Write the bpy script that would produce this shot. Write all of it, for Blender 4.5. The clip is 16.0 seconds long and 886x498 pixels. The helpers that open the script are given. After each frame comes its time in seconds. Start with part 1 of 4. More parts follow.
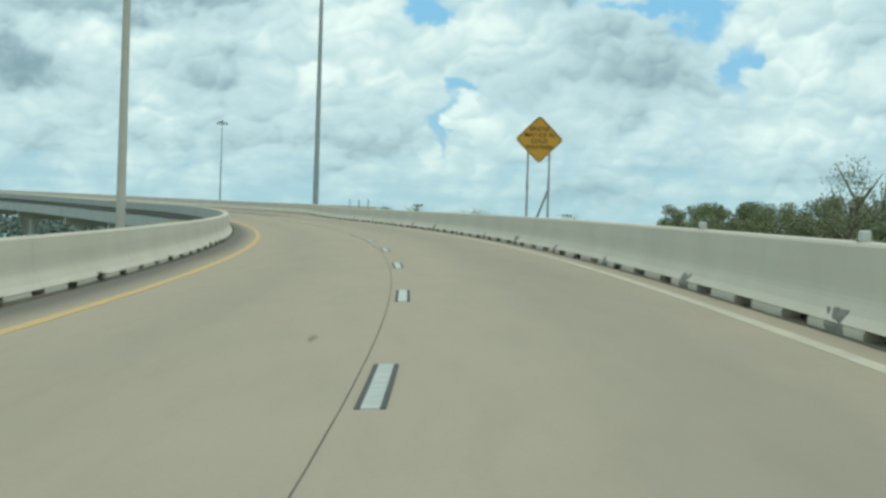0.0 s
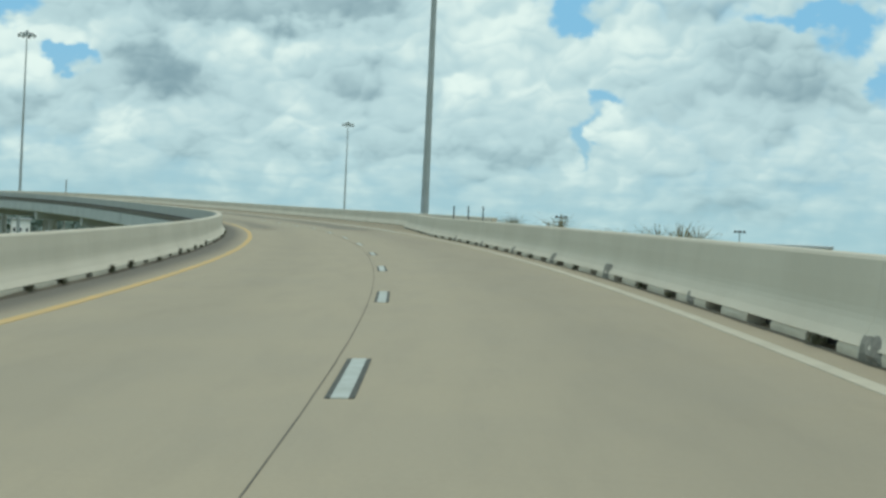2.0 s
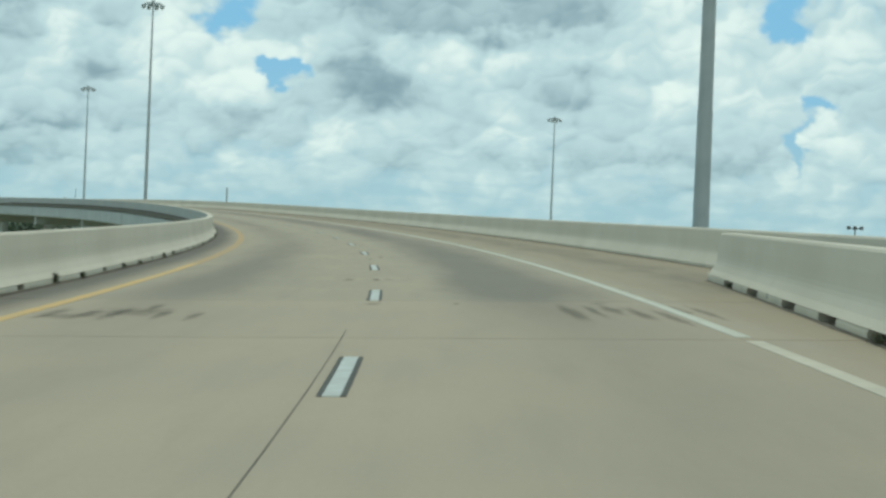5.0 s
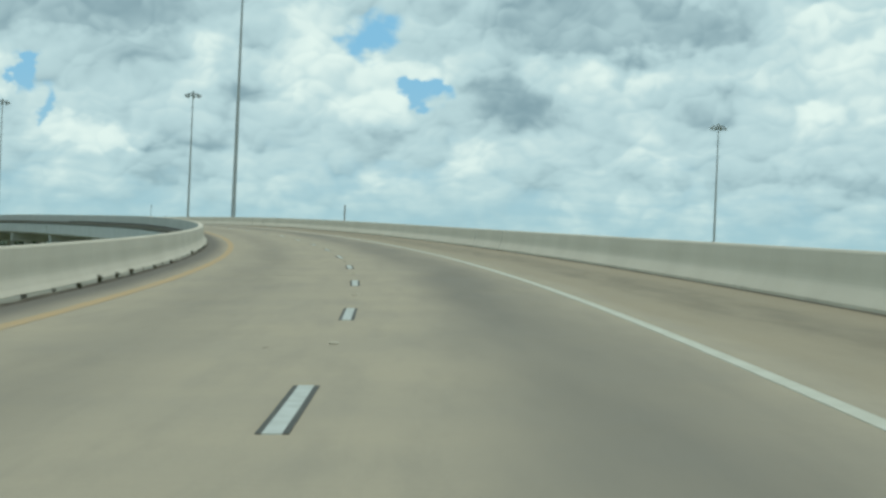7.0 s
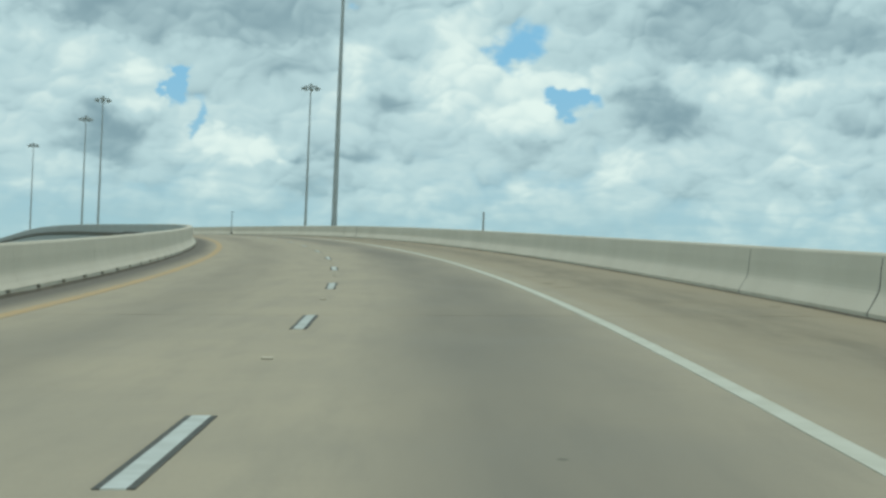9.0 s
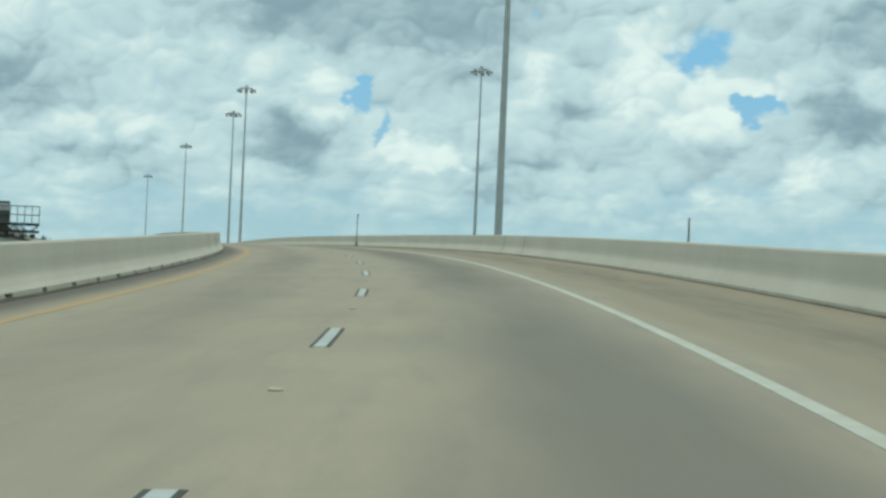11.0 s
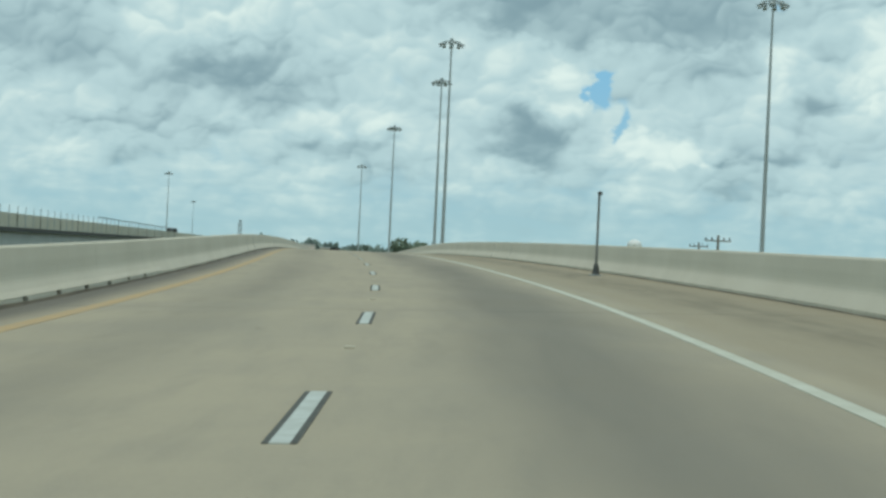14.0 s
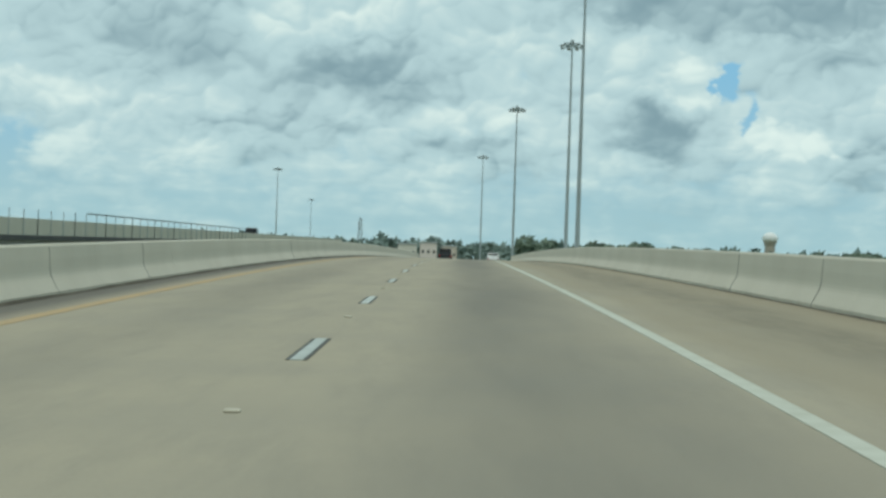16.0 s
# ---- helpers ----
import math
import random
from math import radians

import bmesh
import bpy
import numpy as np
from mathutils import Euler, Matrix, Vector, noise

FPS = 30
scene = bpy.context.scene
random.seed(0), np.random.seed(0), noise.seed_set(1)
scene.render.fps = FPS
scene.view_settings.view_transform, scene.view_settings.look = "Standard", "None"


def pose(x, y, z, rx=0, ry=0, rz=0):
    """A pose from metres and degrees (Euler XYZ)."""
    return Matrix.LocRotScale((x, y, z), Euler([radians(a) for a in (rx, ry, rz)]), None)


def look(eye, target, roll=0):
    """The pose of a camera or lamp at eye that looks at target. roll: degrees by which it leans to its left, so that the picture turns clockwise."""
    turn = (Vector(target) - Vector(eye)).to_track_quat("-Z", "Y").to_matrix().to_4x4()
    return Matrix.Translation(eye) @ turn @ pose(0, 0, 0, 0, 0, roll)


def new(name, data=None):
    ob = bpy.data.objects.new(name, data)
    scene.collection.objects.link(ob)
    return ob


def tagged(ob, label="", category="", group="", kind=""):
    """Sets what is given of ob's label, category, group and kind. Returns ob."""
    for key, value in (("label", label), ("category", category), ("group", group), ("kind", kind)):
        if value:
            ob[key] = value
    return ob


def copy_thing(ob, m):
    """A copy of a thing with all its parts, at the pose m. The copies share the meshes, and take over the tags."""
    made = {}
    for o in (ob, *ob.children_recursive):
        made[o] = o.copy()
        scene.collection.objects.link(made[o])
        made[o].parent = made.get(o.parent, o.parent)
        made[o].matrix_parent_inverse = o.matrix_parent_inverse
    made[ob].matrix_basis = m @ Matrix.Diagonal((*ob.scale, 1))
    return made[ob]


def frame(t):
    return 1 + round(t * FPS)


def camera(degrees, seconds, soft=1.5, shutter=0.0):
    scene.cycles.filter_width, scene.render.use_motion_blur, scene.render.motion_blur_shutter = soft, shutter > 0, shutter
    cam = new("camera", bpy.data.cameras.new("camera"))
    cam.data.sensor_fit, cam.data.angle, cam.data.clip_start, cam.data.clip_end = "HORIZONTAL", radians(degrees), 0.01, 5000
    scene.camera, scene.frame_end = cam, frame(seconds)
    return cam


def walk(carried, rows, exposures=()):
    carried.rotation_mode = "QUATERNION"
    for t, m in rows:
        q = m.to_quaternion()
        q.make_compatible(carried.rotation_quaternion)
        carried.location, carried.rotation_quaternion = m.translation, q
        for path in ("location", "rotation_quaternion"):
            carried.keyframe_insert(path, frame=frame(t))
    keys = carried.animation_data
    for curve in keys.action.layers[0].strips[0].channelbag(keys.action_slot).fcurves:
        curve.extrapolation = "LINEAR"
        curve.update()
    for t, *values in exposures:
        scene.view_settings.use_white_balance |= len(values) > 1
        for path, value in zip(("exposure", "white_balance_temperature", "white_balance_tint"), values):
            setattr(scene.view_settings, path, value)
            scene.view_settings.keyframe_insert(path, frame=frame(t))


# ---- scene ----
# ---- fitted numbers: lens, ramp and path ----
FOV = 26.467
YELLOW, WHITE, LEFT_BASE, RIGHT_BASE_NARROW, RIGHT_BASE_WIDE, WALL_H = 3.697, 3.416, 4.725, 3.692, 6.745, 0.795
KNOTS = [-40, 10, 60, 110, 160, 210, 260, 310, 360, 410, 460, 510, 560, 610, 660]
BEND = [1.447, 1.751, 1.559, 1.566, 1.652, 1.423, 1.648, 1.594, 1.739, 0.44, -0.377, -0.135, 0.075, 0.185, 0.243]
CLIMB = [1.171, 2.191, 2.015, 2.261, 2.065, 2.42, 2.652, 2.417, 1.478, 1.238, 0.572, -0.206, -0.538, -0.789, -1.026]
BANK_KNOTS = [-40, 40, 120, 200, 280, 360, 440, 520, 600, 680]
TILT = [3.577, 4.104, 3.297, 4.038, 3.135, 3.548, 1.501, -0.018, 0.879, 0.936]
# seconds, place, turn to the left, pitch, roll
PATH = [
    (0, 0.434, -10.547, 0.923, 0.278, -0.064, 1.738),
    (0.5, 0.539, 1.452, 1.152, 0.730, -0.024, 1.406),
    (1, 0.401, 13.474, 1.400, 1.766, 0.353, 1.906),
    (1.5, 0.016, 25.513, 1.656, 3.282, 0.438, 2.290),
    (2, -0.614, 37.565, 1.912, 4.582, 0.127, 2.618),
    (2.5, -1.525, 49.621, 2.162, 5.799, 0.222, 2.716),
    (3, -2.671, 61.679, 2.411, 6.943, 0.266, 2.532),
    (3.2, -3.188, 66.505, 2.511, 7.344, 0.251, 2.510),
    (3.5, -4.035, 73.757, 2.662, 7.944, 0.234, 2.477),
    (4, -5.637, 85.871, 2.920, 8.947, 0.218, 2.423),
    (4.5, -7.481, 98.015, 3.187, 9.957, 0.199, 2.369),
    (5, -9.569, 110.184, 3.459, 10.978, 0.162, 2.297),
    (5.5, -11.906, 122.374, 3.733, 12.013, 0.108, 2.185),
    (6, -14.499, 134.578, 4.005, 13.438, 1.129, 2.727),
    (6.5, -17.351, 146.787, 4.274, 14.344, 0.500, 2.652),
    (7, -20.311, 159.032, 4.547, 15.286, 0.613, 2.419),
    (7.5, -23.536, 171.275, 4.826, 16.437, 0.769, 2.531),
    (8, -27.048, 183.501, 5.113, 17.617, 0.508, 2.486),
    (8.5, -30.816, 195.714, 5.413, 18.799, 0.630, 2.249),
    (9, -34.919, 207.881, 5.720, 19.791, 0.742, 2.301),
    (9.5, -39.275, 220.032, 6.036, 21.476, 0.669, 2.128),
    (10, -44.013, 232.118, 6.358, 22.930, 0.684, 2.226),
    (10.2, -45.984, 236.945, 6.490, 23.492, 0.729, 2.323),
    (10.5, -48.999, 244.184, 6.690, 24.175, 0.743, 2.379),
    (11, -54.249, 256.217, 7.028, 25.341, 0.749, 2.471),
    (11.5, -59.786, 268.202, 7.367, 26.524, 0.734, 2.532),
    (12, -65.610, 280.130, 7.701, 27.709, 0.700, 2.555),
    (12.5, -71.733, 292.015, 8.029, 28.896, 0.646, 2.538),
    (13, -78.200, 303.848, 8.341, 29.710, 0.568, 2.616),
    (13.5, -84.985, 315.636, 8.629, 31.202, 0.550, 2.575),
    (14, -92.098, 327.364, 8.885, 32.581, 0.325, 2.703),
    (14.5, -99.378, 339.048, 9.115, 33.659, 0.203, 2.427),
    (15, -106.900, 350.555, 9.320, 34.586, 0.079, 2.336),
    (15.5, -114.544, 361.960, 9.512, 35.637, 0.114, 2.060),
    (16, -122.335, 373.238, 9.692, 36.462, 0.060, 1.939),
]


# ---- the curved lane line of the ramp: plan, grade and cross slope along its length ----
STEP = 2.0
STATIONS = np.arange(-40.0, 1300.0 + STEP, STEP)


def eased(knots, values, scale):
    raw = np.interp(STATIONS, knots, values) * scale
    return np.convolve(np.pad(raw, 10, "edge"), np.ones(21) / 21, "valid")


CURVE = eased(KNOTS + [640, 700, 1300], BEND + [0.0, 0.0, 0.0], 1e-3)
GRADE = eased(KNOTS + [700, 800, 1010, 1040, 1300], CLIMB + [-2.2, -2.6, -2.6, 0.0, 0.0], 0.01)
BANK = eased(BANK_KNOTS + [700, 1300], TILT + [-1.5, -1.5], 0.01)
HEADING = np.cumsum(CURVE) * STEP
ORIGIN = int(40 / STEP)
HEADING -= HEADING[ORIGIN]
LINE = np.stack([np.cumsum(-np.sin(HEADING)), np.cumsum(np.cos(HEADING)), np.cumsum(GRADE)], -1) * STEP
LINE -= LINE[ORIGIN]
SIDE = np.stack([np.cos(HEADING), np.sin(HEADING), BANK], -1)


def on_road(s, lateral=0.0, up=0.0):
    """A point of the ramp: metres along the lane line, to its right and above the surface."""
    q = min(max((s - STATIONS[0]) / STEP, 0), len(STATIONS) - 1.001)
    i = int(q)
    w = q - i
    p = LINE[i] * (1 - w) + LINE[i + 1] * w + (SIDE[i] * (1 - w) + SIDE[i + 1] * w) * lateral
    return Vector((p[0], p[1], p[2] + up))


def facing(s):
    """The turn, in degrees, that lays +y along the ramp."""
    return math.degrees(float(np.interp(s, STATIONS, HEADING)))


# ---- camera and its way ----
cam = camera(FOV, 16.0, soft=2.9, shutter=0.0)


def eye_pose(x, y, z, yaw, pitch, roll):
    return pose(x, y, z, 90 + pitch, 0, yaw) @ pose(0, 0, 0, 0, 0, roll)


walk(cam, [(row[0], eye_pose(*row[1:])) for row in PATH], [(0.0, 0.18), (0.6, 0.14), (1.0, 0.06), (1.5, 0.06), (3.0, 0.08), (9.0, 0.04), (13.0, 0.08), (14.0, 0.01), (16.0, 0.0)])

# ---- sky, sun ----
GROUND_Z = -7.5
SUN_TURN, SUN_HEIGHT = 150.0, 70.0  # degrees clockwise from +y, and above the horizon


class Nodes:
    """Short hand for building a node tree."""

    def __init__(self, tree):
        self.tree = tree
        tree.nodes.clear()

    def add(self, kind, inputs=(), **props):
        node = self.tree.nodes.new(kind)
        for key, value in props.items():
            setattr(node, key, value)
        for key, value in dict(inputs).items():
            if isinstance(value, bpy.types.NodeSocket):
                self.tree.links.new(value, node.inputs[key])
            else:
                node.inputs[key].default_value = value
        return node

    def math(self, op, a, b=0.0, c=0.0, clamp=False):
        return self.add("ShaderNodeMath", {0: a, 1: b, 2: c}, operation=op, use_clamp=clamp).outputs[0]

    def mix(self, f, a, b, blend="MIX"):
        return self.add("ShaderNodeMix", {0: f, 6: a, 7: b}, data_type="RGBA", blend_type=blend, clamp_factor=True).outputs[2]

    def noise(self, vector, scale, detail=4.0, rough=0.55, distortion=0.0):
        return self.add("ShaderNodeTexNoise", {"Vector": vector, "Scale": scale, "Detail": detail, "Roughness": rough, "Distortion": distortion}).outputs["Fac"]

    def ramp(self, f, lo, hi, a=0.0, b=1.0):
        return self.add("ShaderNodeMapRange", {0: f, 1: lo, 2: hi, 3: a, 4: b}, interpolation_type="SMOOTHSTEP").outputs[0]


world = bpy.data.worlds.new("sky")
scene.world = world
world.use_nodes = True
n = Nodes(world.node_tree)
way = n.add("ShaderNodeTexCoord").outputs["Generated"]
xyz = n.add("ShaderNodeSeparateXYZ", {0: way}).outputs
turn = n.math("MULTIPLY", n.math("ARCTAN2", n.math("MULTIPLY", xyz[0], -1.0), xyz[1]), 57.2958)  # degrees to the left of +y
rise = n.math("MULTIPLY", n.math("ARCSINE", xyz[2]), 57.2958)
# clouds flatten and crowd towards the horizon
high = n.math("MULTIPLY", n.math("POWER", n.math("MAXIMUM", n.math("ADD", rise, 2.0), 0.05), 0.8), 1.75)
at_sky = n.add("ShaderNodeCombineXYZ", {0: turn, 1: n.math("MULTIPLY", rise, 1.3), 2: 1.0}).outputs[0]
rag_a, rag_b = n.noise(at_sky, 0.8, 3.5, 0.55), n.noise(n.add("ShaderNodeVectorMath", {0: at_sky, 1: (31.0, 17.0, 5.0)}, operation="ADD").outputs[0], 0.8, 3.5, 0.55)
ragged_turn = n.math("ADD", turn, n.math("MULTIPLY", n.math("SUBTRACT", rag_a, 0.5), 2.6))
ragged_rise = n.math("ADD", rise, n.math("MULTIPLY", n.math("SUBTRACT", rag_b, 0.5), 2.0))


at_heaps = n.add("ShaderNodeCombineXYZ", {0: n.math("MULTIPLY", turn, 0.8), 1: high, 2: 3.7}).outputs[0]
warp = n.add("ShaderNodeTexNoise", {"Vector": at_heaps, "Scale": 0.8, "Detail": 2.0, "Roughness": 0.5}).outputs["Color"]
warp = n.add("ShaderNodeVectorMath", {0: n.add("ShaderNodeVectorMath", {0: warp, 1: (0.5, 0.5, 0.5)}, operation="SUBTRACT").outputs[0], 3: 1.35}, operation="SCALE").outputs[0]
bent = n.add("ShaderNodeVectorMath", {0: at_heaps, 1: warp}, operation="ADD").outputs[0]


def heaps(scale, smooth, shift):
    """Rounded heaps: how near each one's middle, and how high up on it."""
    at = n.add("ShaderNodeVectorMath", {0: bent, 1: shift}, operation="ADD").outputs[0]
    cell = n.add("ShaderNodeTexVoronoi", {"Vector": at, "Scale": scale, "Smoothness": smooth}, feature="SMOOTH_F1")
    rel = n.add("ShaderNodeSeparateXYZ", {0: n.add("ShaderNodeVectorMath", {0: at, 1: cell.outputs["Position"]}, operation="SUBTRACT").outputs[0]}).outputs
    top = n.math("ADD", n.math("MULTIPLY", rel[1], scale), n.math("MULTIPLY", rel[0], scale * 0.35))
    return n.math("SUBTRACT", 1.0, cell.outputs["Distance"]), top


# turn to the left, height, half width, half height in degrees
GAPS = [(-8.6, 5.7, 0.37, 0.61), (-7.4, 7.1, 0.71, 0.61), (-6.0, 7.5, 1.01, 0.24), (-0.1, 4.9, 0.54, 0.25), (0.4, 3.5, 0.22, 0.84), (0.9, 7.2, 0.76, 0.4), (1.0, 8.2, 0.64, 0.81), (16.1, 5.2, 0.57, 0.27), (16.2, 5.4, 0.47, 0.25), (17.8, 6.8, 0.71, 0.51), (22.9, 7.9, 0.3, 0.24), (27.3, 4.2, 0.22, 0.47), (28.1, 5.4, 0.27, 0.34), (28.2, 5.2, 0.25, 0.3), (49.5, 2.6, 0.51, 0.61)]
SLABS = [(-5.4, 5.5, 1.85, 0.78), (9.2, 7.5, 2.7, 0.6), (10.7, 8.1, 3.2, 0.98), (11.0, 7.5, 3.0, 0.6), (13.4, 5.2, 1.43, 0.71), (25.5, 7.5, 2.11, 0.88), (25.7, 7.8, 3.2, 0.61), (28.9, 7.8, 4.05, 0.88), (28.2, 7.4, 3.4, 0.5), (30.1, 3.7, 1.43, 0.64), (39.1, 5.4, 1.69, 0.93), (44.9, 6.1, 2.87, 1.21)]
SHADED = [(-11.2, 2.3, 1.35, 0.4), (-4.1, 1.9, 1.18, 0.34), (-4.0, 6.8, 1.01, 0.37), (3.1, 3.0, 2.36, 0.51), (3.4, 3.4, 2.36, 0.47), (7.6, 5.4, 1.01, 0.84), (10.1, 2.9, 2.19, 0.3), (13.3, 5.2, 1.01, 0.84), (17.4, 3.8, 1.01, 0.3), (21.4, 5.0, 0.57, 0.57), (21.8, 6.3, 0.61, 0.84), (22.7, 2.9, 1.6, 0.44), (23.0, 2.6, 2.19, 0.4), (23.8, 2.7, 0.76, 0.37), (25.0, 5.5, 1.18, 0.57), (29.7, 3.7, 1.26, 0.64), (35.3, 3.1, 1.35, 0.37), (35.4, 3.0, 1.77, 0.37), (38.7, 5.5, 1.69, 0.93), (41.0, 3.6, 1.35, 0.34), (41.4, 2.6, 1.26, 0.47), (43.0, 3.7, 2.19, 0.27)]
BRIGHT = [(-10.6, 4.0, 1.35, 0.67), (-10.1, 5.5, 1.43, 0.61), (-9.6, 7.1, 1.52, 0.57), (-0.9, 6.5, 1.35, 0.57), (-0.3, 4.3, 0.3, 0.37), (-0.2, 3.1, 0.47, 0.74), (0.7, 2.8, 0.44, 0.3), (2.1, 5.4, 1.18, 1.01), (3.1, 3.6, 1.01, 0.3), (4.2, 7.7, 1.85, 1.18), (5.2, 6.2, 1.3, 0.45), (9.0, 6.1, 2.2, 0.35), (9.1, 4.2, 1.01, 0.44), (11.6, 5.8, 1.0, 0.5), (14.5, 3.5, 0.57, 0.34), (16.2, 6.0, 1.01, 0.37), (17.6, 2.6, 0.34, 0.37), (17.6, 5.1, 0.84, 0.71), (19.2, 5.8, 0.64, 0.61), (19.3, 7.4, 0.67, 0.78), (22.7, 6.6, 0.71, 1.18), (26.0, 3.5, 1.18, 0.37)]
SUNLIT = [(0.7, 2.9, 0.34, 0.27), (4.0, 5.0, 1.01, 0.3), (8.8, 2.6, 0.44, 0.17), (17.6, 5.3, 0.93, 0.74), (19.4, 5.7, 0.64, 0.78), (19.6, 8.0, 0.61, 0.88), (20.8, 2.4, 0.71, 0.37), (25.8, 3.6, 1.18, 0.37), (26.2, 3.8, 1.01, 0.27), (27.0, 2.1, 0.54, 0.3), (29.1, 5.3, 0.71, 0.44), (29.2, 5.3, 0.71, 0.47), (33.0, 6.7, 1.52, 0.47), (34.4, 4.1, 0.67, 0.47), (35.5, 4.3, 1.01, 0.4), (36.7, 2.3, 0.51, 0.24), (39.1, 3.8, 1.01, 0.24), (39.7, 7.1, 1.35, 0.61), (41.4, 6.5, 1.35, 0.78), (44.1, 2.9, 1.11, 0.47), (47.4, 4.4, 2.53, 0.4), (47.8, 2.5, 1.05, 0.47)]


def oval_group(power):
    """A node group that adds one soft oval to a running sum; a power above 1 makes it flatter within and firmer at the edge."""
    tree = bpy.data.node_groups.new("oval", "ShaderNodeTree")
    for name, kind in (("At", "NodeSocketVector"), ("Scale", "NodeSocketVector"), ("Shift", "NodeSocketVector"), ("Sum", "NodeSocketFloat")):
        tree.interface.new_socket(name, in_out="INPUT", socket_type=kind)
    tree.interface.new_socket("Sum", in_out="OUTPUT", socket_type="NodeSocketFloat")
    g = Nodes(tree)
    given = g.add("NodeGroupInput").outputs
    off = g.add("ShaderNodeVectorMath", {0: given["At"], 1: given["Scale"], 2: given["Shift"]}, operation="MULTIPLY_ADD").outputs[0]
    r = g.add("ShaderNodeVectorMath", {0: off, 1: off}, operation="DOT_PRODUCT").outputs["Value"]
    one = g.math("EXPONENT", g.math("MULTIPLY", g.math("POWER", r, power), -1.0))
    g.add("NodeGroupOutput", {"Sum": g.math("ADD", given["Sum"], one)})
    return tree


ragged = n.add("ShaderNodeCombineXYZ", {0: ragged_turn, 1: ragged_rise, 2: 0.0}).outputs[0]


def blobs(rows, power=1.0):
    tree, total = oval_group(power), 0.0
    for a, e, wide, tall in rows:
        ku, kv = 1 / (wide * 1.2), 1 / (tall * 1.2)
        total = n.add("ShaderNodeGroup", {"At": ragged, "Scale": (ku, kv, 0.0), "Shift": (-a * ku, -e * kv, 0.0), "Sum": total}, node_tree=tree).outputs["Sum"]
    return n.math("MINIMUM", total, 1.15)


big, big_top = heaps(0.42, 0.5, (0.0, 0.0, 0.0))
mid, mid_top = heaps(1.05, 0.5, (7.0, 3.0, 1.0))
small, small_top = heaps(2.4, 0.5, (2.0, 9.0, 4.0))
gap_mask, slab_mask, dark_mask = blobs(GAPS), blobs(SLABS, 1.1), blobs(SHADED)
white_mask = n.math("MINIMUM", n.math("ADD", blobs(BRIGHT), blobs(SUNLIT)), 1.1)
fluff = n.math("SUBTRACT", n.noise(at_sky, 1.3, 2.5, 0.45), 0.5)
low = n.ramp(rise, 2.0, 5.5, 1.0, 0.0)
streaks = n.math("MULTIPLY", n.math("SUBTRACT", n.noise(n.add("ShaderNodeCombineXYZ", {0: n.math("MULTIPLY", turn, 0.45), 1: n.math("MULTIPLY", rise, 1.9), 2: 2.0}).outputs[0], 1.0, 4.0, 0.55), 0.5), low)
broad = n.math("SUBTRACT", n.noise(at_heaps, 0.4, 2.0, 0.5), 0.5)
puff = n.math("ADD", n.math("MULTIPLY", n.math("SUBTRACT", mid, 0.55), 0.5), n.math("MULTIPLY", n.math("SUBTRACT", small, 0.55), 0.3))
# cover: whole but for the blue gaps, thinning towards the horizon
density = n.math("ADD", n.math("ADD", 0.72, n.math("MULTIPLY", broad, 0.5)), n.math("MULTIPLY", puff, 0.7))
density = n.math("SUBTRACT", n.math("SUBTRACT", density, n.ramp(rise, 0.6, 4.5, 0.46, 0.0)), n.math("MULTIPLY", gap_mask, 1.05))
density = n.math("ADD", density, n.math("ADD", n.math("MULTIPLY", n.math("ADD", dark_mask, white_mask), 0.3), n.math("MULTIPLY", slab_mask, 0.3)))
cover = n.ramp(n.math("ADD", density, n.math("ADD", n.math("MULTIPLY", fluff, 0.5), n.math("MULTIPLY", streaks, 1.1))), -0.12, 0.66)
# tone: sunlit tops against shaded bases
tops = n.math("ADD", n.math("MULTIPLY", big_top, 0.22), n.math("ADD", n.math("MULTIPLY", mid_top, 0.34), n.math("MULTIPLY", small_top, 0.15)))
grainy = n.math("ADD", n.math("ADD", tops, n.math("MULTIPLY", puff, 0.35)), n.math("MULTIPLY", fluff, 0.14))
tone = n.math("ADD", n.math("ADD", 0.53, n.math("MULTIPLY", streaks, 1.0)), n.math("ADD", n.math("MULTIPLY", broad, 0.30), n.math("MULTIPLY", white_mask, 0.33)))
tone = n.math("SUBTRACT", tone, n.math("ADD", n.math("MULTIPLY", slab_mask, 0.44), n.math("MULTIPLY", dark_mask, 0.28)))
tone = n.math("ADD", tone, n.math("MULTIPLY", grainy, n.math("SUBTRACT", 1.15, n.math("MULTIPLY", slab_mask, 0.35))))
shade = n.mix(n.ramp(tone, -0.30, 0.58), (0.215, 0.340, 0.385, 1), (0.474, 0.656, 0.678, 1))
cloud = n.mix(n.ramp(tone, 0.45, 1.25), shade, (0.755, 0.900, 0.845, 1))
air = n.add("ShaderNodeTexSky", sky_type="NISHITA", sun_disc=False, sun_elevation=radians(SUN_HEIGHT), sun_rotation=radians(SUN_TURN), air_density=1.2, dust_density=1.5, ozone_density=1.0).outputs[0]
blue = n.mix(n.ramp(rise, 0.0, 7.0), (0.355, 0.60, 0.68, 1), (0.20, 0.52, 0.77, 1))
blue = n.mix(0.85, n.mix(1.0, air, (0.08, 0.08, 0.08, 1), "MULTIPLY"), blue)
haze = n.ramp(rise, -0.5, 4.5, 0.62, 0.04)
picture = n.mix(haze, n.mix(cover, blue, cloud), (0.375, 0.595, 0.625, 1))
n.add("ShaderNodeOutputWorld", {0: n.add("ShaderNodeBackground", {0: picture, 1: 1.0}).outputs[0]})

